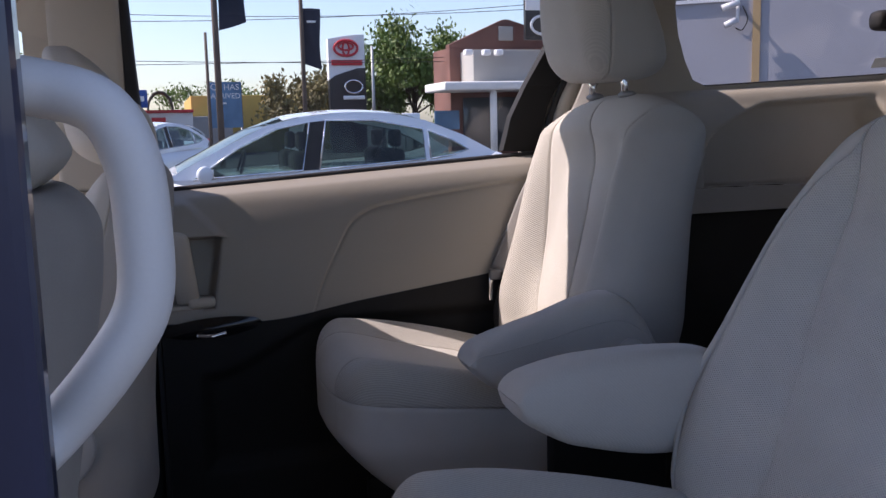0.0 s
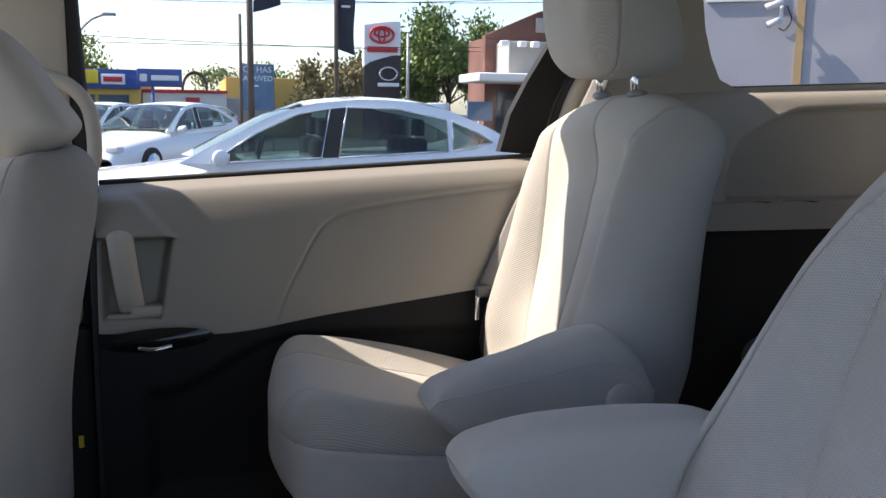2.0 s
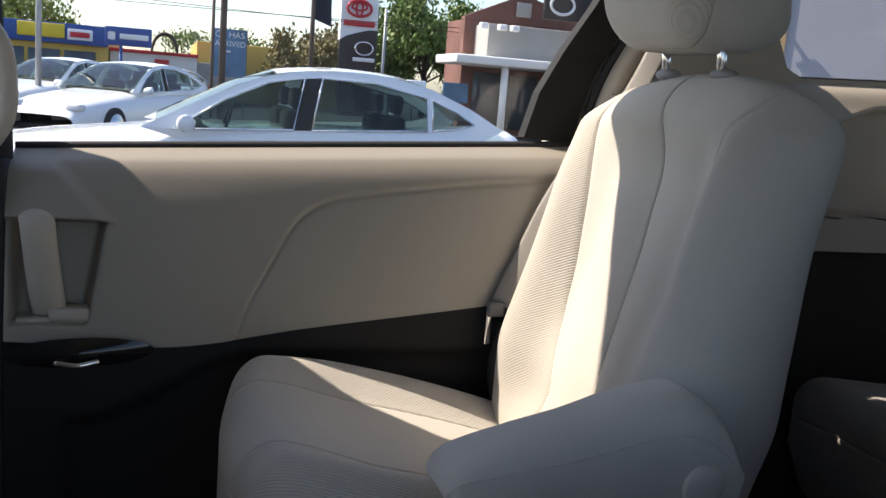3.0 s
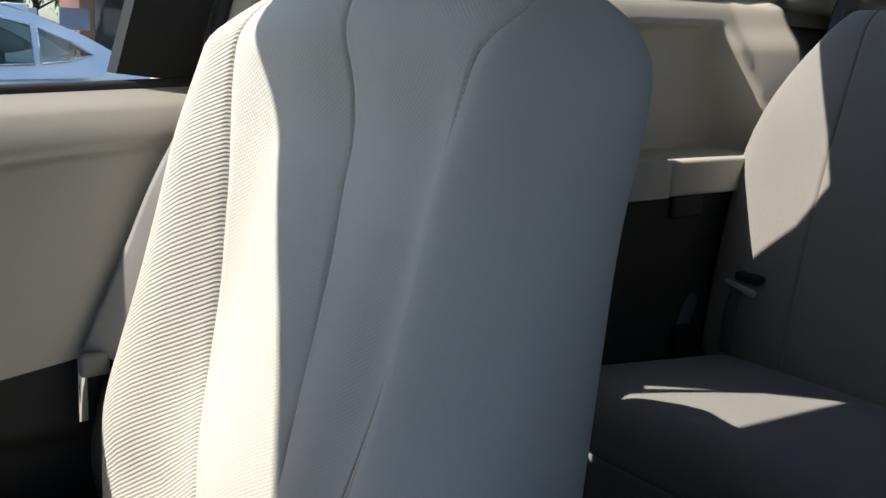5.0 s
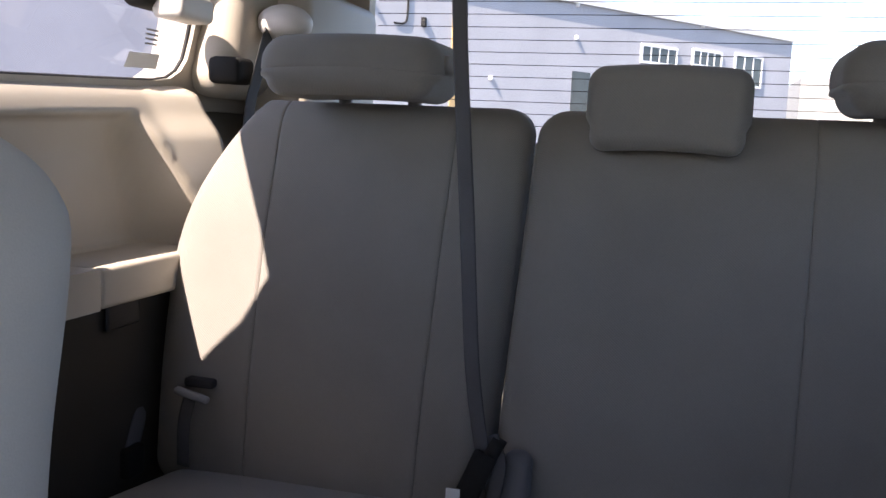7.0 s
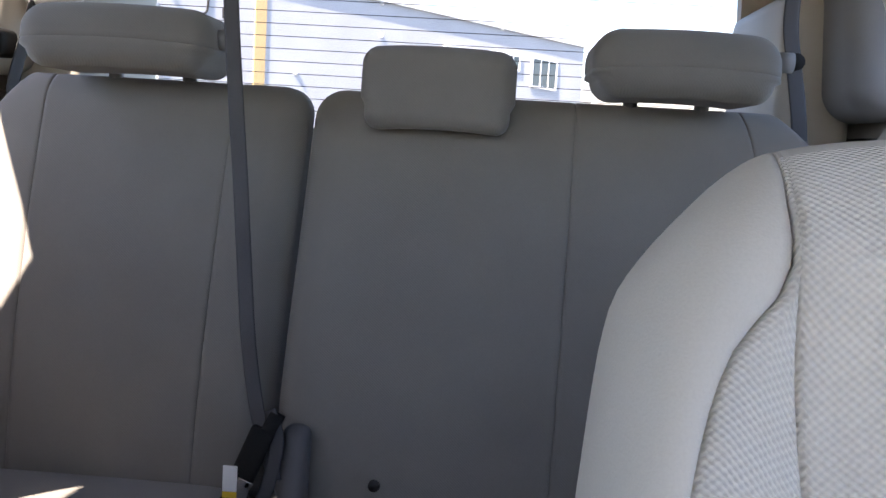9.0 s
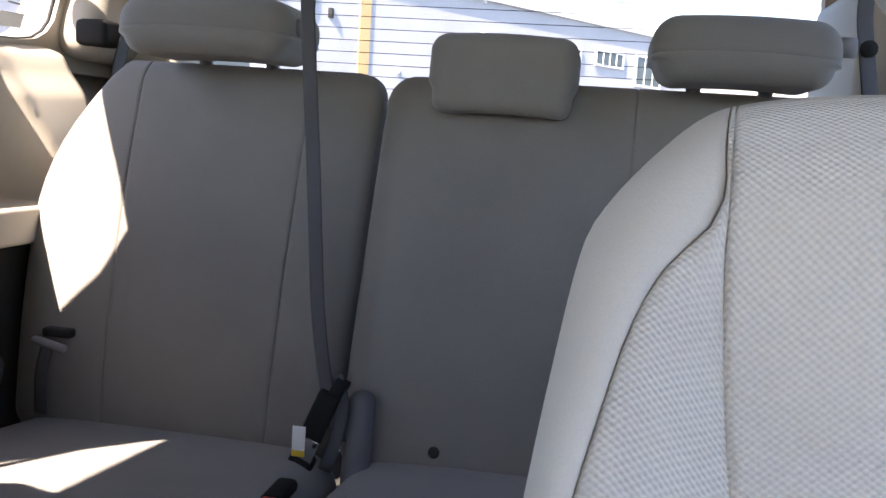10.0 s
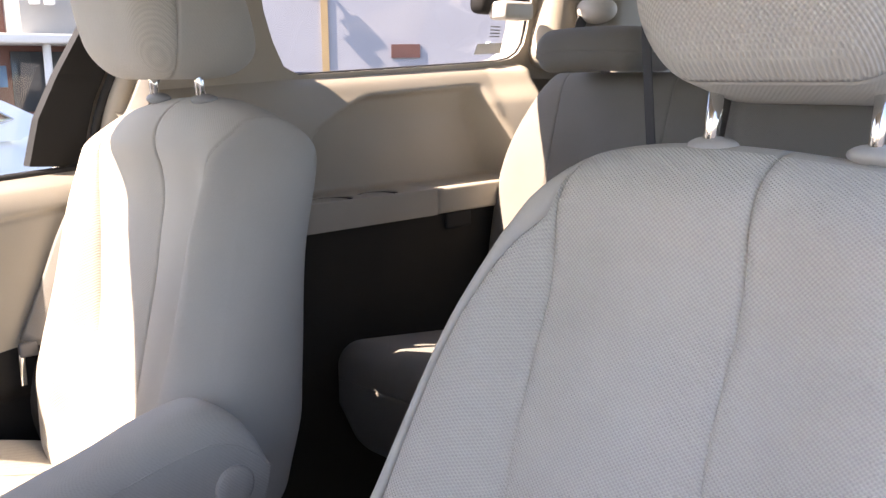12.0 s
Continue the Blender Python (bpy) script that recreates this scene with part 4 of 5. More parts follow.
belt = thing("seat_belt", "grey window seat belt on a pale guide", "seat belt", "seat belts", at=(1.95, 0.78, 1.0))
bm = bmesh.new()
bmesh.ops.create_uvsphere(bm, u_segments=24, v_segments=12, radius=1, matrix=Matrix.LocRotScale((1.93, 0.735, 1.21), None, (0.05, 0.055, 0.036)))
part("belt_guide", bm, trim_white, belt, "pale plastic belt guide")
part("webbing", strap([(1.895, 0.752, 1.19), (1.865, 0.757, 1.11), (1.835, 0.758, 1.04), (1.80, 0.742, 0.95), (1.78, 0.735, 0.8)], 0.02, (1, 0, 0)), webbing, belt)
part("anchor_slot", box((1.808, 0.768, 1.085), (1.875, 0.835, 1.135), 0.012, 3), trim_dark, belt)

belt = thing("seat_belt", "grey second row seat belt with its pale buckle tongue", "seat belt", "seat belts", at=(0.55, 0.78, 0.6))
part("webbing", strap([(0.80, 0.80, 1.25), (0.70, 0.785, 1.02), (0.60, 0.76, 0.90), (0.54, 0.748, 0.81), (0.50, 0.738, 0.73), (0.452, 0.728, 0.635)], 0.018, (0.8, -0.4, 0.4)), webbing_pale, belt)
part("tongue", box((0.432, 0.720, 0.614), (0.462, 0.734, 0.638), 0.005, 3), hinge_grey, belt, "grey buckle tongue")
part("tongue_plate", box((0.431, 0.726, 0.567), (0.441, 0.729, 0.62), 0.001), chrome, belt)
part("stop", tube(smooth_line([(0.47, 0.728, 0.60), (0.455, 0.725, 0.52), (0.48, 0.725, 0.42)]), 0.014, 10), black_rubber, belt)

belt = thing("seat_belt", "dark lower window belt hanging beside the bench", "seat belt", "seat belts", at=(1.53, 0.775, 0.5))
part("webbing", strap([(1.60, 0.782, 0.74), (1.56, 0.778, 0.66), (1.53, 0.774, 0.58), (1.48, 0.768, 0.49)], 0.02, (0.8, 0, -0.4)), webbing, belt)
part("anchor", box((1.455, 0.755, 0.45), (1.50, 0.785, 0.50), 0.006, 3), trim_dark, belt)

latch = thing("seat_strap", "pale release bar and strap at a slot of the bench back", "release strap", at=(1.51, 0.69, 0.5))
part("slot", box((1.502, 0.640, 0.598), (1.53, 0.690, 0.612), 0.004), black_rubber, latch)
part("loop", box((-0.007, -0.030, -0.006), (0.007, 0.030, 0.006), 0.005, 3, Matrix.Translation((1.490, 0.668, 0.590)) @ Matrix.Rotation(radians(12), 4, "X")), trim_grey, latch, "pale plastic loop")
part("strap", strap([(1.492, 0.672, 0.588), (1.488, 0.680, 0.54), (1.50, 0.688, 0.47)], 0.011, (0, 1, 0)), webbing, latch)

hook = thing("coat_hook", "pale swivel lamp on the roof rail above the quarter window", "coat hook", at=(1.72, 0.76, 1.25))
part("body", box((1.625, 0.775, 1.18), (1.735, 0.835, 1.224), 0.012, 3), trim_white, hook)
part("mount", box((1.60, 0.82, 1.195), (1.77, 0.88, 1.25), 0.02, 3), trim_dark, hook)

sticker = thing("sticker", "white label stuck on the quarter window", "sticker", at=(1.6, 0.83, 1.13))
sp = lambda x, z: Vector((x, glass_y(z) + 0.004, z))
part("label_paper", ([sp(1.635, 1.098), sp(1.73, 1.102), sp(1.735, 1.128), sp(1.645, 1.125)], [(0, 1, 2, 3)]), paper_white, sticker)
for k in range(4):
    z = 1.142 + 0.008 * k
    part("text_bar", ([sp(1.685, z), sp(1.722, z), sp(1.722, z + 0.003), sp(1.685, z + 0.003)], [(0, 1, 2, 3)]), trim_grey, sticker)
red_buckle = thing("belt_buckle", "dark belt buckle with a red button on the bench", "belt buckle", at=(1.30, 0.21, 0.478))
part("buckle_body", box((1.262, 0.194, 0.470), (1.335, 0.224, 0.489), 0.008, 3), trim_dark, red_buckle)
part("button", box((1.256, 0.198, 0.472), (1.266, 0.220, 0.488), 0.004, 3), red_plastic, red_buckle, "red release button")
tag_ob = thing("tag", "small yellow tag at the pillar foot", "tag", "tags", at=(-0.33, 0.76, 0.35))
part("tag_plate", box((-0.342, 0.764, 0.345), (-0.333, 0.769, 0.368), 0.001), yellow_tag, tag_ob)


# ---- outdoors ----
structure("ground", ([(-400, -400, GROUND), (400, -400, GROUND), (400, 400, GROUND), (-400, 400, GROUND)], [(0, 1, 2, 3)]), asphalt, "asphalt car lot reaching into the distance", "ground")


def car(name, at, turn, paint, label, group=""):
    """A saloon, its nose towards -x, built round its own middle and set down at a place."""
    ob = thing(name, label, "car", group)
    W = 0.90
    top = [(-2.42, 0.48), (-2.3, 0.66), (-1.9, 0.78), (-1.0, 0.90), (-0.62, 0.95), (1.6, 1.02), (2.05, 1.06), (2.30, 1.08), (2.43, 0.98), (2.46, 0.6)]

    def body(u, v):
        x = -2.42 + 4.88 * u
        a = math.pi * (v - 0.5) * 1.0
        zt = lerp_table(top, x)
        nose = 1 - 0.28 * abs(2 * u - 1) ** 5
        s = math.sin(a)
        y = W * nose * math.copysign(abs(s) ** 0.35, s)
        z = 0.24 + (zt - 0.24) * abs(math.cos(a)) ** 0.45
        return Vector((x, y, z))

    part("body", grid(60, 28, body), paint, ob)
    part("underbody", box((-2.2, -0.78, 0.18), (2.3, 0.78, 0.3), 0.02), tyre_black, ob)

    def side(s):
        return lambda x, z, d: Vector((x, s * (0.80 - 0.42 * max(0, z - 0.95) + 0.0 - d), z))

    roof_line = [(-0.90, 0.93), (-0.45, 1.16), (0.0, 1.375), (0.35, 1.455), (0.8, 1.485), (1.15, 1.47), (1.5, 1.395), (1.85, 1.25), (2.15, 1.08)]
    glass_sets = [[(-0.65, 0.93), (0.30, 0.975), (0.40, 1.40), (0.1, 1.345), (-0.25, 1.185)],
                  [(0.45, 0.98), (1.45, 1.035), (1.46, 1.315), (1.0, 1.405), (0.55, 1.415)],
                  [(1.50, 1.04), (1.70, 1.065), (1.88, 1.115), (1.74, 1.20), (1.505, 1.30)]]
    for s in (1, -1):
        part("side_frame", slab(roof_line + [(1.9, 0.95), (-0.6, 0.85)], 0.03, side(s), glass_sets), paint, ob, smooth=False)
        for g in glass_sets:
            bm = bmesh.new()
            bm.faces.new([bm.verts.new(side(s)(x, z, 0.015)) for x, z in g])
            pane_ob = part("side_window", bm, car_glass, ob)
            ring = [side(s)(x, z, -0.004) for x, z in g]
            part("window_trim", tube(ring + ring[:1], 0.010, 6), chrome if s < 0 else tyre_black, pane_ob)
        part("door_pillar", slab([(0.305, 0.975), (0.445, 0.98), (0.545, 1.415), (0.405, 1.40)], 0.006, lambda x, z, d: side(s)(x, z, -0.006 + d)), tyre_black, ob, "black door pillar", smooth=False)
        m = part("mirror", tube(smooth_line([(-0.56, s * 0.84, 0.955), (-0.56, s * 0.90, 0.97), (-0.56, s * 1.0, 0.985), (-0.55, s * 1.03, 0.985)], 3), [0.02, 0.03, 0.05, 0.065, 0.07, 0.07, 0.07, 0.07, 0.06, 0.03][:len(smooth_line([(-0.56, s * 0.84, 0.955), (-0.56, s * 0.90, 0.97), (-0.56, s * 1.0, 0.985), (-0.55, s * 1.03, 0.985)], 3))], 12), paint, ob)
        part("mirror_glass", box((-0.495, s * 0.96 - 0.05, 0.945), (-0.487, s * 0.96 + 0.05, 1.02), 0.003), chrome, m)
        for wx in (-1.5, 1.35):
            w = part("wheel", tube([Vector((wx, s * 0.66, 0.33)), Vector((wx, s * 0.70, 0.33)), Vector((wx, s * 0.885, 0.33)), Vector((wx, s * 0.895, 0.33))], [0.31, 0.33, 0.33, 0.31], 28), tyre_black, ob)
            part("rim", cylinder((wx, s * 0.88, 0.33), (wx, s * 0.90, 0.33), 0.22, 20), chrome, w)

    def roof(u, v):
        k = -0.02 + u * 1.86
        z = lerp_table(roof_line, k)
        hw = 0.80 - 0.42 * (z - 0.95)
        return Vector((k, hw * (2 * v - 1), z + 0.035 * (1 - (2 * v - 1) ** 2)))

    part("roof", grid(24, 10, lambda u, v: roof(0.10 + 0.66 * u, v)), paint, ob)
    part("windscreen", grid(4, 8, lambda u, v: (lambda x: Vector((x, (0.80 - 0.42 * (lerp_table(roof_line, x) - 0.95)) * (2 * v - 1), lerp_table(roof_line, x) + 0.03 * (1 - (2 * v - 1) ** 2))))(-0.78 + 0.94 * u)), car_glass, ob)
    part("rear_window", grid(4, 8, lambda u, v: (lambda x: Vector((x, (0.80 - 0.42 * (lerp_table(roof_line, x) - 0.95)) * (2 * v - 1), lerp_table(roof_line, x) + 0.03 * (1 - (2 * v - 1) ** 2))))(1.38 + 0.75 * u)), car_glass, ob)
    part("antenna", box((1.42, -0.015, 1.37), (1.62, 0.015, 1.47), 0.012, 3), paint, ob)
    for sx in (0.25, 1.15):
        for sy in (-0.38, 0.38):
            part("seat", box((sx, sy - 0.22, 0.5), (sx + 0.16, sy + 0.22, 1.14), 0.06, 3), trim_taupe, ob)
            part("headrest", box((sx + 0.06, sy - 0.12, 1.15), (sx + 0.15, sy + 0.12, 1.32), 0.04, 3), trim_taupe, ob)
    ring = [Vector((-0.22 + 0.05 * math.sin(a), -0.38 + 0.18 * math.cos(a), 0.98 + 0.17 * math.sin(a))) for a in [k * math.pi / 12 for k in range(25)]]
    part("steering_wheel", tube(ring, 0.014, 6), tyre_black, ob)
    part("dashboard", box((-0.75, -0.7, 0.75), (-0.35, 0.7, 0.96), 0.05, 3), trim_taupe, ob)
    part("headlamp", box((-2.36, -0.72, 0.58), (-2.16, -0.45, 0.70), 0.03, 3), sign_white, ob)
    part("headlamp", box((-2.36, 0.45, 0.58), (-2.16, 0.72, 0.70), 0.03, 3), sign_white, ob)
    part("tail_lamp", box((2.30, -0.8, 0.78), (2.44, -0.4, 0.92), 0.02, 3), sign_red, ob)
    part("tail_lamp", box((2.30, 0.4, 0.78), (2.44, 0.8, 0.92), 0.02, 3), sign_red, ob)
    ob.matrix_basis = pose(at[0], at[1], GROUND, 0, 0, turn)
    return ob


car("parked_car", (0.64, 7.7), 0, car_white, "white saloon parked beside the van")
car("parked_car", (-2.7, 23.5), 62, car_white, "white saloon parked across the lot", "cars in the lot")
car("parked_car", (-0.9, 18.5), 60, car_white, "white saloon parked with its nose to the aisle", "cars in the lot")
car("parked_car", (-1.6, 33.0), 60, car_dark, "dark car parked before the workshop", "cars in the lot")
car("parked_car", (-0.1, 35.5), 62, car_silver, "silver car parked before the workshop", "cars in the lot")
car("parked_car", (-3.2, 34.0), 60, car_dark, "dark car parked before the workshop", "cars in the lot")
car("parked_car", (12.0, 2.4), 150, car_blue, "blue car parked behind the van", "cars behind the van")
car("parked_car", (10.4, -2.0), 100, car_silver, "silver car parked behind the van", "cars behind the van")


def block(name, lo, hi, mat, label, category="building"):
    ob = thing(name, label, category, at=((lo[0] + hi[0]) / 2, (lo[1] + hi[1]) / 2, lo[2]))
    part("wall", box(lo, hi, 0.02, 1), mat, ob, smooth=False)
    return ob


# workshop with a blue fascia
shop = block("workshop", (-16.0, 40.0, GROUND), (-2.35, 52, 2.45), wall_yellow, "yellow tyre workshop with a dark blue fascia and signs")
part("fascia", box((-16.1, 39.7, 1.75), (-2.3, 40.0, 2.55), 0.03), sign_blue, shop, "dark blue fascia board")
part("sign_panel", box((-5.7, 39.6, 1.95), (-3.95, 39.7, 2.5), 0.03), sign_yellow, shop, "yellow sign panel")
sp2 = part("sign_panel", box((-3.85, 39.6, 1.92), (-2.9, 39.7, 2.35), 0.03), sign_white, shop, "white sign panel with a red band")
part("sign_band", box((-3.75, 39.57, 2.03), (-3.0, 39.6, 2.24), 0.01), sign_red, sp2)
for k in range(5):
    part("shop_window", box((-9.4 + 1.35 * k, 39.93, -0.1), (-8.2 + 1.35 * k, 40.02, 1.5), 0.02), window_dark, shop, "dark shop window")
white = block("low_building", (-2.3, 41.0, GROUND), (1.25, 50, 1.66), wall_white, "low white garage building")
part("roof_band", box((-2.32, 40.9, 1.64), (1.3, 50, 1.78), 0.02), sign_red, white, "dull red roof edge")
part("garage_door", box((0.45, 40.9, GROUND), (1.1, 41.0, 1.1), 0.01), window_dark, white)
part("door", box((-0.6, 40.9, GROUND), (-0.15, 41.0, 1.2), 0.01), window_dark, white)
part("wall_sign", box((-0.5, 40.9, 1.25), (0.1, 40.98, 1.45), 0.01), sign_red, white)
arch = thing("arched_canopy", "ribbed grey arched canopy", "canopy", at=(1.0, 40, 1.75))
part("canopy_shell", grid(12, 14, lambda u, v: Vector((-0.1 + 0.5 * math.cos(math.pi * v), 40 + 3 * u, 1.75 + 0.78 * math.sin(math.pi * v)))), pole_grey, arch)
for k in range(5):
    a = [Vector((-0.1 + 0.52 * math.cos(math.pi * q / 12) , 39.95 + 0.0, 1.75 + 0.79 * math.sin(math.pi * q / 12))) * 1.0 for q in range(13)]
    part("rib", tube([p + Vector((0.0, 0.5 * k, 0)) for p in a], 0.04, 6), pole_brown, arch)
board = thing("sign_board", "blue sign board on a post", "sign", at=(-0.7, 37, GROUND))
part("panel", box((-2.28, 37.0, 1.8), (-0.58, 37.2, 2.5), 0.03), sign_blue, board)
part("lettering_bar", box((-1.75, 36.97, 2.05), (-0.7, 37.0, 2.25), 0.02), sign_white, board)
part("symbol", box((-2.18, 36.97, 2.0), (-1.9, 37.0, 2.3), 0.06), sign_white, board)
part("post", cylinder((-1.7, 37.1, GROUND), (-1.7, 37.1, 1.85), 0.06), sign_blue, board)
block("yellow_building", (1.45, 48.0, GROUND), (9.5, 60, 2.6), wall_yellow, "long low yellow building")
block("grey_shed", (1.3, 44.0, GROUND), (3.2, 47.9, 1.5), wall_stone, "low grey shed with a flat roof")

# printed banner
banner = thing("banner", "blue printed banner on a pole frame", "banner", at=(2.2, 25, GROUND))
part("cloth", box((1.14, 25.0, 0.95), (2.02, 25.04, 2.2), 0.01), sign_sky, banner)
part("frame", box((1.12, 25.04, 0.95), (2.04, 25.08, 2.22), 0.01), pole_brown, banner)
for x in (1.16, 2.0):
    part("post", cylinder((x, 25.1, GROUND), (x, 25.1, 0.95), 0.025), pole_grey, banner)


def lettering(text, at, size, mat, parent):
    cu = bpy.data.curves.new("lettering", "FONT")
    cu.body, cu.size, cu.align_x, cu.extrude = text, size, "LEFT", 0.004
    tmp = bpy.data.objects.new("lettering", cu)
    scene.collection.objects.link(tmp)
    me = bpy.data.meshes.new_from_object(tmp.evaluated_get(bpy.context.evaluated_depsgraph_get()))
    bpy.data.objects.remove(tmp)
    me.transform(Matrix.Translation(at) @ Matrix.Rotation(radians(90), 4, "X"))
    me.materials.append(mat)
    ob = new("lettering", me)
    ob.parent = parent
    ob.matrix_parent_inverse = Matrix.Translation(-parent.location)
    return ob


lettering("C", (1.18, 24.985, 1.99), 0.25, sign_white, banner)
lettering("HAS", (1.54, 24.985, 1.99), 0.23, sign_white, banner)
lettering("ARRIVED", (1.18, 24.985, 1.76), 0.205, sign_white, banner)
for z, x1 in ((1.6, 2.2), (1.5, 2.05)):
    part("text_bar", box((1.35, 24.985, z), (x1 - 0.6, 24.995, z + 0.05), 0.003), sign_white, banner)


def pole(name, x, y, h, r, label, mat=pole_brown, category="pole"):
    ob = thing(name, label, category, at=(x, y, GROUND))
    part("shaft", tube([Vector((x, y, GROUND)), Vector((x, y, h * 0.5)), Vector((x, y, h))], [r, r * 0.9, r * 0.75], 12), mat, ob)
    return ob


def flag(ob, x, y, z0, z1, w, lean):
    part("flag", grid(10, 14, lambda u, v: Vector((x + w * u + 0.03 * math.sin(5 * v + 3 * u), y + 0.06 * math.sin(4 * u + 3 * v), z0 + (z1 - z0) * v + lean * u * (1 - v)))), flag_navy, ob, "navy cloth flag")


p1 = pole("flag_pole", 1.22, 22.0, 6.5, 0.085, "brown pole with a navy flag")
flag(p1, 1.30, 22.0, 3.3, 5.3, 0.66, 0.2)
p2 = pole("flag_pole", 3.32, 22.0, 6.0, 0.06, "thin brown pole with a navy banner flag")
flag(p2, 3.34, 22.0, 2.5, 3.85, 0.44, -0.16)
part("flag_mark", box((3.44, 21.9, 3.5), (3.66, 21.92, 3.55), 0.003), sign_white, p2)
pole("utility_pole", 1.08, 24.0, 3.45, 0.05, "thin brown wooden utility pole")
pole("utility_pole", 9.5, 41.0, 4.55, 0.08, "grey post beside the sign", pole_grey)
lamp = pole("street_lamp", -2.8, 22.0, 4.6, 0.07, "grey street lamp with a curved arm", pole_grey, "street lamp")
part("arm", tube(smooth_line([(-2.8, 22, 2.3), (-2.65, 22, 2.7), (-2.4, 22, 2.98), (-2.1, 22, 3.12)]), 0.03, 8), pole_grey, lamp)
part("lamp_head", box((-2.14, 21.9, 3.09), (-1.84, 22.1, 3.16), 0.02), pole_grey, lamp)
for k, (z, s) in enumerate(((3.4, 0.25), (3.15, 0.3), (5.2, 0.6), (5.0, 0.6))):
    w = thing("overhead_wire", "thin dark overhead wire between poles", "wire", "overhead wires", at=(0, 30, z))
    part("cable", tube([Vector((-14 + 28 * t, 34 - 4 * t, z - s * 4 * t * (1 - t) + 0.8 * (k % 2) * (1 - t))) for t in [i / 24 for i in range(25)]], 0.012, 5), tyre_black, w)

# dealer's pylon
py = thing("pylon_sign", "tall white and black pylon sign with a red oval mark", "sign", at=(8.5, 42, GROUND))
part("white_panel", slab([(7.62, 3.0), (9.36, 3.0), (9.36, 5.16), (8.95, 5.15), (8.3, 5.07), (7.62, 4.95)], 0.5, lambda a, b, d: Vector((a, 42 + d, b))), sign_white, py, smooth=False)
part("black_panel", slab([(7.62, GROUND), (9.36, GROUND), (9.36, 3.6), (8.95, 3.58), (8.4, 3.42), (7.9, 3.25), (7.62, 3.05)], 0.5, lambda a, b, d: Vector((a, 41.95 + d, b))), sign_black, py, smooth=False)


def oval(cx, cz, a, b, r, mat, parent, y=41.9):
    ring = [Vector((cx + a * math.cos(k * math.pi / 16), y, cz + b * math.sin(k * math.pi / 16))) for k in range(33)]
    part("oval_mark", tube(ring, r, 6), mat, parent)


oval(8.45, 4.52, 0.56, 0.36, 0.06, sign_red, py)
oval(8.45, 4.6, 0.36, 0.17, 0.045, sign_red, py)
oval(8.45, 4.5, 0.15, 0.32, 0.045, sign_red, py)
part("lettering_bar", box((7.75, 41.9, 3.72), (9.22, 42.0, 3.98), 0.03), sign_red, py)
oval(8.75, 2.72, 0.42, 0.3, 0.05, chrome, py, 41.85)
part("lettering_bar", box((8.25, 41.85, 2.12), (9.28, 41.95, 2.3), 0.03), sign_white, py)

# brick dealership with a white canopy
deal = block("dealership", (9.75, 30.0, GROUND), (16.5, 32.0, 3.55), wall_brick, "red brick dealership with a gabled parapet and pale canopy")
part("gable", slab([(9.75, 3.55), (16.5, 3.55), (16.5, 3.6), (13.0, 4.25), (12.0, 4.55), (11.8, 4.55), (9.75, 3.66)], 0.4, lambda a, b, d: Vector((a, 30.0 + d, b))), wall_brick, deal, smooth=False)
part("gable_stone", box((11.6, 29.92, 3.8), (12.15, 30.0, 4.3), 0.02), wall_stone, deal, "pale square stone panel")
part("stone_front", box((10.15, 28.6, 2.25), (16.5, 30.0, 3.38), 0.03), wall_stone, deal, "pale stone upper front")
part("canopy", box((8.8, 27.6, 1.98), (16.5, 30.0, 2.27), 0.06, 3), wall_white, deal, "white projecting canopy")
for k in range(4):
    part("shop_window", box((10.2 + 1.3 * k, 29.9, GROUND + 0.3), (11.3 + 1.3 * k, 30.0, 1.8), 0.02), window_dark, deal, "dark shop window")
for x in (9.75, 10.4, 10.85):
    f = part("floodlight", box((x, 28.2, 3.16), (x + 0.26, 28.5, 3.36), 0.04), sign_white, deal, "white floodlight")
part("roof_sign", box((11.8, 27.9, 3.65), (13.8, 28.1, 5.4), 0.02), sign_black, deal, "dark sign with a pale oval mark")
part("roof_sign_head", box((11.8, 27.88, 4.62), (13.8, 28.08, 5.42), 0.02), sign_white, deal)
oval(12.4, 4.13, 0.42, 0.3, 0.05, sign_white, deal, 27.85)
for x in (10.6, 12.6, 14.6):
    part("canopy_post", cylinder((x, 27.9, GROUND), (x, 27.9, 2.0), 0.12), wall_white, deal)
for x, y, mat, lab in ((9.7, 36.0, sign_white, "small white notice board"), (9.3, 29.0, sign_sky, "small blue poster stand")):
    nb = thing("notice_board", lab, "sign", "notice boards", at=(x, y, GROUND))
    part("panel", box((x - 0.45, y, 0.7), (x + 0.45, y + 0.06, 1.35), 0.02), mat, nb)
    part("post", cylinder((x, y + 0.1, GROUND), (x, y + 0.1, 1.0), 0.04), pole_grey, nb)


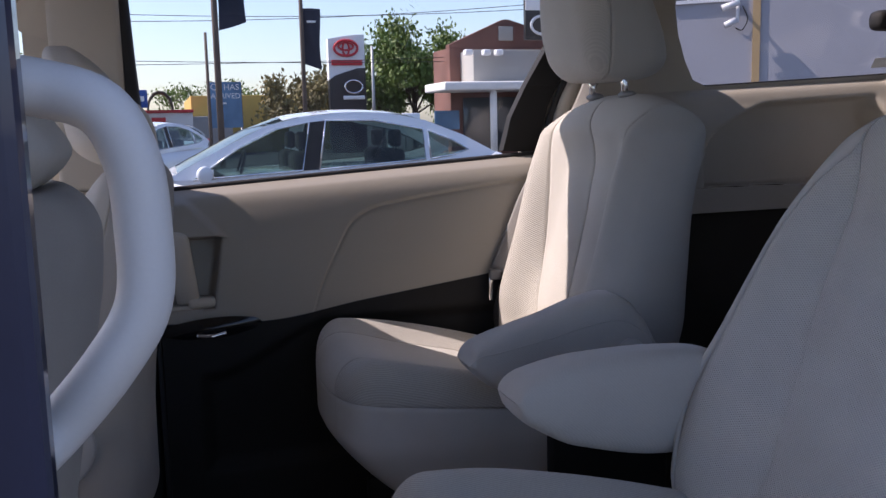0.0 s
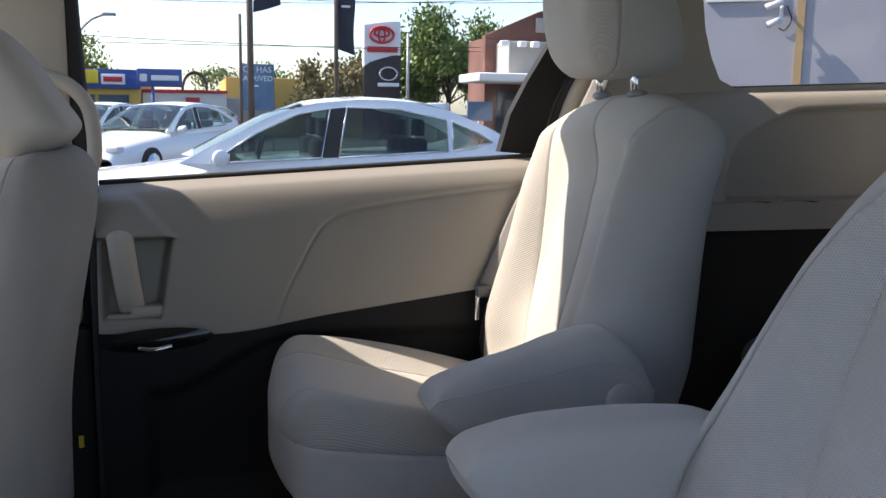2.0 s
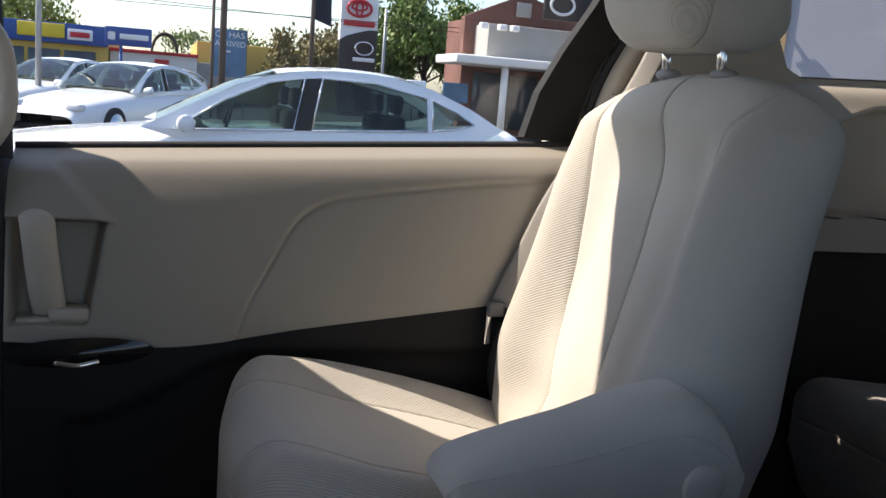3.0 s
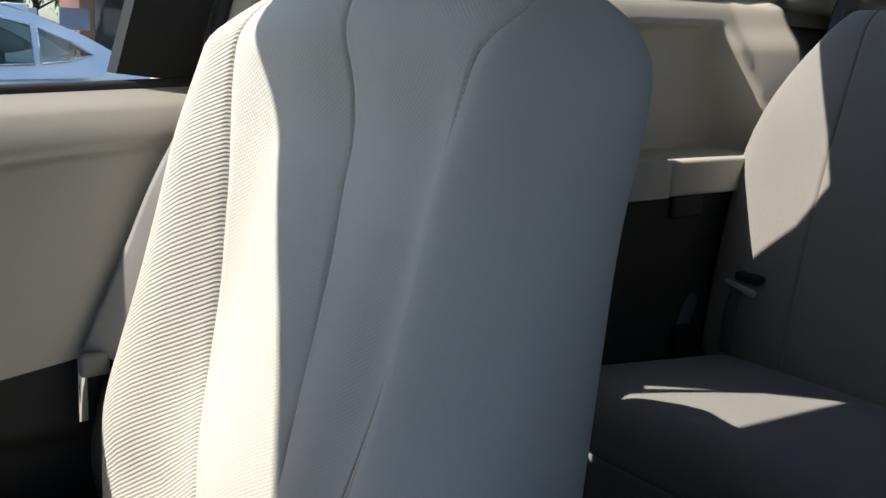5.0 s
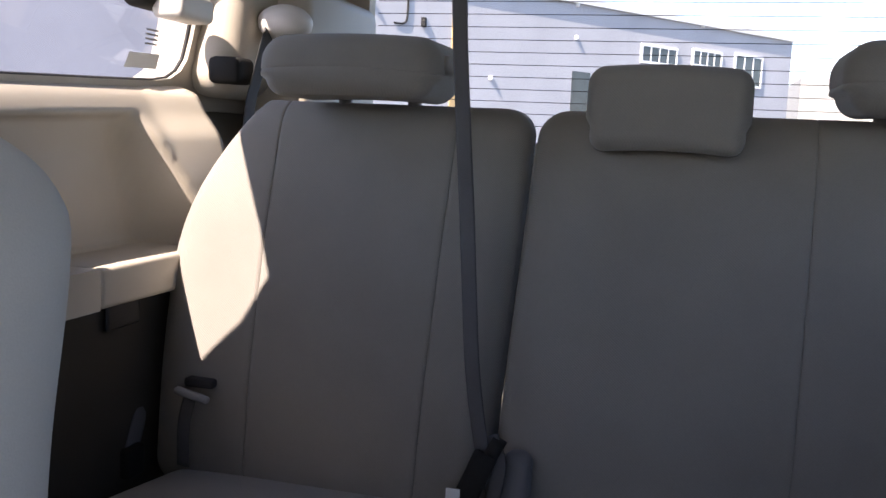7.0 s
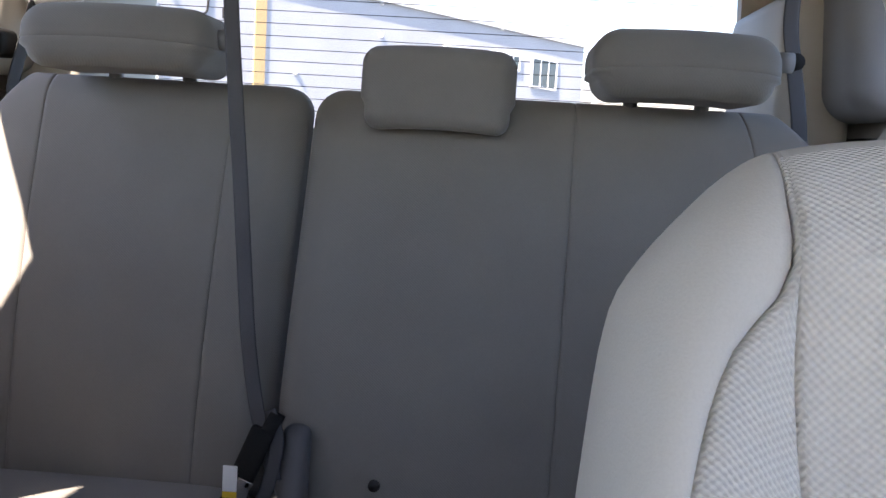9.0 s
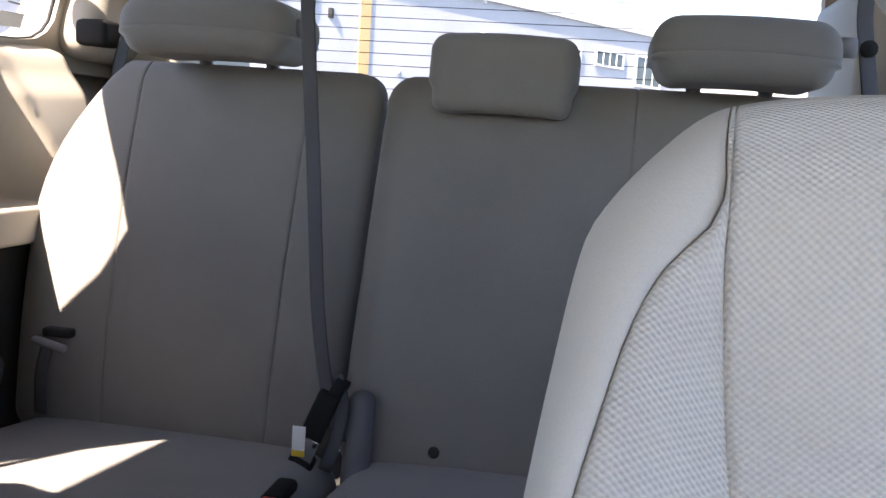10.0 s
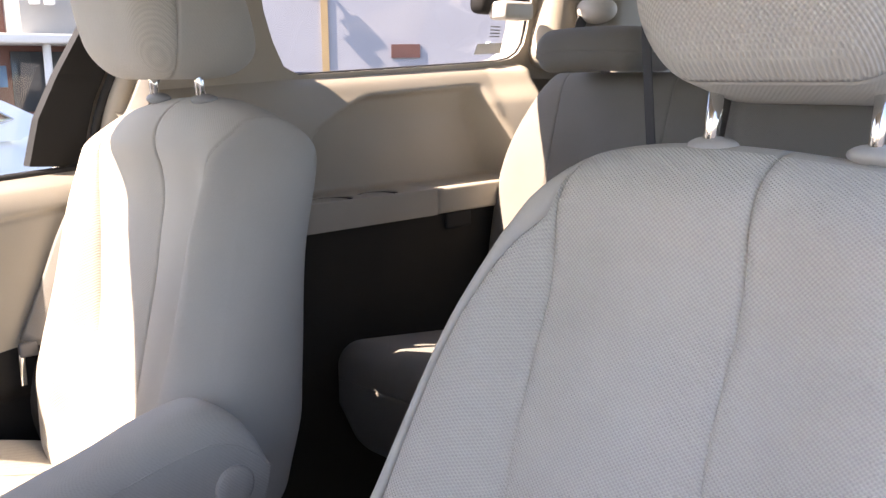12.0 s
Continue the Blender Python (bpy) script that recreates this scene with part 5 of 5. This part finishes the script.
def tree(name, x, y, h, w, mat, label, count, seed):
    rnd = random.Random(seed)
    ob = thing(name, label, "tree", "trees", at=(x, y, GROUND))
    verts, faces = [], []

    def limb(a, b, ra, rb):
        v, f = tube([a, (a + b) / 2 + Vector((rnd.uniform(-.1, .1), rnd.uniform(-.1, .1), 0)), b], [ra, (ra + rb) / 2, rb], 7)
        o = len(verts)
        verts.extend(v)
        faces.extend([tuple(i + o for i in q) for q in f])

    base, top = Vector((x, y, GROUND)), Vector((x, y, GROUND + h * 0.55))
    limb(base, top, 0.16, 0.09)
    tips = []
    for k in range(16):
        a = rnd.uniform(0, 6.28)
        s = top - Vector((0, 0, rnd.uniform(0, h * 0.3)))
        e = Vector((x + math.cos(a) * w * rnd.uniform(0.25, 0.5), y + math.sin(a) * w * rnd.uniform(0.25, 0.5), GROUND + h * rnd.uniform(0.42, 0.98)))
        limb(s, e, 0.06, 0.015)
        tips.append(e)
    part("trunk", (verts, faces), bark, ob)
    lv, lf = [], []
    for k in range(count):
        c = rnd.choice(tips) + Vector((rnd.gauss(0, w * 0.10), rnd.gauss(0, w * 0.10), rnd.gauss(0, h * 0.075)))
        q = Euler((rnd.uniform(0, 6.28), rnd.uniform(0, 6.28), rnd.uniform(0, 6.28))).to_matrix()
        s = rnd.uniform(0.08, 0.17)
        o = len(lv)
        lv.extend([c + q @ Vector(p) * s for p in ((-1, 0, 0), (0, -0.5, 0.1), (1, 0, 0), (0, 0.5, 0.1))])
        lf.append((o, o + 1, o + 2, o + 3))
    part("crown", (lv, lf), mat, ob, smooth=False)
    return ob


tree("tree", 12.9, 46.0, 6.1, 4.4, leaf_green, "leafy green street tree", 9000, 3)
tree("tree", 11.5, 47.5, 5.2, 3.0, leaf_green, "leafy green street tree", 5000, 4)
tree("tree", 14.6, 47.0, 4.6, 3.2, leaf_green, "leafy green street tree", 4500, 5)
tree("tree", 6.5, 45.0, 3.75, 3.3, leaf_dry, "thin olive-brown street tree", 3200, 6)
tree("tree", -7.0, 56.0, 5.2, 4.5, leaf_green, "green tree behind the workshop", 3500, 7)
tree("tree", 3.5, 64.0, 4.2, 6.0, leaf_green, "green tree far behind", 2500, 8)

# long grey building behind, running away from the van
A0, A1 = Vector((12.0, 18.4, 0)), Vector((41.3, -3.5, 0))
run = (A1 - A0).normalized()
out = Vector((-run.y, run.x, 0))
if out.dot(Vector((-1, -1, 0))) < 0:
    out = -out
TOP = 5.75


def on_wall(s, z, d=0.0):
    return A0 + run * s + out * d + Vector((0, 0, z))


LEN = (A1 - A0).length
grey = thing("grey_building", "long grey painted building with tan downpipes", "building", at=tuple(A0 + Vector((0, 0, GROUND))))
part("wall", slab([(-0.55, GROUND), (LEN, GROUND), (LEN, TOP), (-0.55, TOP)], -6.0, lambda a, b, d: on_wall(a, b, d)), wall_grey, grey, smooth=False)
part("roof_edge", slab([(-0.6, TOP - 0.15), (LEN + 0.1, TOP - 0.15), (LEN + 0.1, TOP + 0.05), (-0.6, TOP + 0.05)], -0.3, lambda a, b, d: on_wall(a, b, 0.12 + d)), wall_white, grey, "pale roof edge", smooth=False)
far = thing("far_building", "tan building beyond the grey one", "building", at=(45, -10, GROUND))
part("wall", box((48, -30, GROUND), (58, -4.6, 4.7), 0.02), wall_stone, far, smooth=False)


def wall_window(s, z, w, h, bars):
    win = part("window", slab([(s, z), (s + w, z), (s + w, z + h), (s, z + h)], 0.04, lambda a, b, d: on_wall(a, b, d)), window_dark, grey, smooth=False)
    part("frame", slab([(s - 0.06, z - 0.06), (s + w + 0.06, z - 0.06), (s + w + 0.06, z + h + 0.06), (s - 0.06, z + h + 0.06)], 0.07, lambda a, b, d: on_wall(a, b, d), [[(s + 0.02, z + 0.02), (s + w - 0.02, z + 0.02), (s + w - 0.02, z + h - 0.02), (s + 0.02, z + h - 0.02)]]), sign_white, win, smooth=False)
    for k in range(1, bars):
        x = s + w * k / bars
        part("bar", slab([(x - 0.025, z), (x + 0.025, z), (x + 0.025, z + h), (x - 0.025, z + h)], 0.06, lambda a, b, d: on_wall(a, b, d)), sign_white, win, smooth=False)


def downpipe(s, w):
    part("downpipe", slab([(s - w, GROUND), (s + w, GROUND), (s + w, TOP), (s - w, TOP)], 0.04, lambda a, b, d: on_wall(a, b, d)), pipe_tan, grey, "tan painted downpipe", smooth=False)
# s runs along the wall from its near end
wall_window(-0.42, 3.68, 1.45, 0.9, 3)
downpipe(1.62, 0.085)
downpipe(18.8, 0.2)
wall_window(27.15, 4.02, 1.9, 0.55, 4)
wall_window(30.05, 4.15, 1.7, 0.52, 4)
wall_window(32.7, 3.6, 1.75, 1.13, 3)
part("side_door", slab([(23.75, GROUND), (24.6, GROUND), (24.6, 3.4), (23.75, 3.4)], 0.03, lambda a, b, d: on_wall(a, b, d)), window_dark, grey, "dark side door", smooth=False)
gar = part("garage_door", slab([(13.55, GROUND), (15.45, GROUND), (15.45, 2.9), (13.55, 2.9)], 0.03, lambda a, b, d: on_wall(a, b, d)), wall_white, grey, "white garage door", smooth=False)
part("garage_frame", slab([(13.43, GROUND), (15.57, GROUND), (15.57, 3.02), (13.43, 3.02)], 0.06, lambda a, b, d: on_wall(a, b, d), [[(13.55, GROUND + 0.02), (15.45, GROUND + 0.02), (15.45, 2.9), (13.55, 2.9)]]), pole_grey, gar, smooth=False)
part("brick_vent", slab([(3.2, 1.38), (3.9, 1.38), (3.9, 1.7), (3.2, 1.7)], 0.04, lambda a, b, d: on_wall(a, b, d)), wall_brick, grey, "small brick-red vent", smooth=False)
for s, z in ((23.84, 4.49), (20.2, 2.9), (15.76, 4.6), (23.8, 5.55), (30.5, 5.6), (5.6, 1.68)):
    part("wall_light", box(tuple(on_wall(s, z, 0.02) - Vector((0.07, 0.07, 0.07))), tuple(on_wall(s, z, 0.02) + Vector((0.07, 0.07, 0.07))), 0.04, 3), sign_white, grey, "small white wall light")
part("meter_box", box(tuple(on_wall(17.55, 4.3, -0.04) - Vector((0.1, 0.1, 0.14))), tuple(on_wall(17.55, 4.3, -0.04) + Vector((0.1, 0.1, 0.14))), 0.01), tyre_black, grey, "dark meter box")
part("louvre", box(tuple(on_wall(15.36, 4.12, -0.06) - Vector((0.12, 0.12, 0.14))), tuple(on_wall(15.36, 4.12, -0.06) + Vector((0.12, 0.12, 0.14))), 0.01), pole_grey, grey)
part("cable_run", tube(smooth_line([on_wall(16.96, 5.4, 0.02), on_wall(16.96, 4.45, 0.02), on_wall(16.85, 4.2, 0.02), on_wall(16.5, 4.18, 0.02)]), 0.03, 6), tyre_black, grey)
for k, (s, z0, z1) in enumerate(((8.6, 0.6, 1.5), (11.2, 4.0, 5.4))):
    part("conduit", tube([on_wall(s, z0, 0.04), on_wall(s, z1, 0.04)], 0.02, 6), pole_grey, grey)

cctv = thing("security_camera", "white security cameras on a bracket of the grey wall", "security camera", at=tuple(on_wall(1.1, 3.3, 0)))
u = run
part("bracket", tube(smooth_line([on_wall(1.2, 3.5, 0.0), on_wall(1.2, 3.4, 0.2), on_wall(1.2, 3.1, 0.22)]), 0.04, 8), sign_white, cctv)
for z, l in ((3.5, 0.2), (3.1, 0.13)):
    c = on_wall(1.05, z, 0.3)
    body_c = part("camera_body", tube([c - u * l + Vector((0, 0, -0.06)), c + u * l + Vector((0, 0, 0.06))], 0.075, 12), sign_white, cctv)
    part("lens", tube([c - u * (l + 0.012) + Vector((0, 0, -0.064)), c - u * (l - 0.01) + Vector((0, 0, -0.057))], 0.05, 12), tyre_black, body_c, "dark lens")
part("cable", tube(smooth_line([on_wall(1.3, 3.5, 0.04), on_wall(1.42, 3.2, 0.04), on_wall(1.3, 2.95, 0.04), on_wall(1.15, 3.0, 0.04)]), 0.013, 6), tyre_black, cctv)
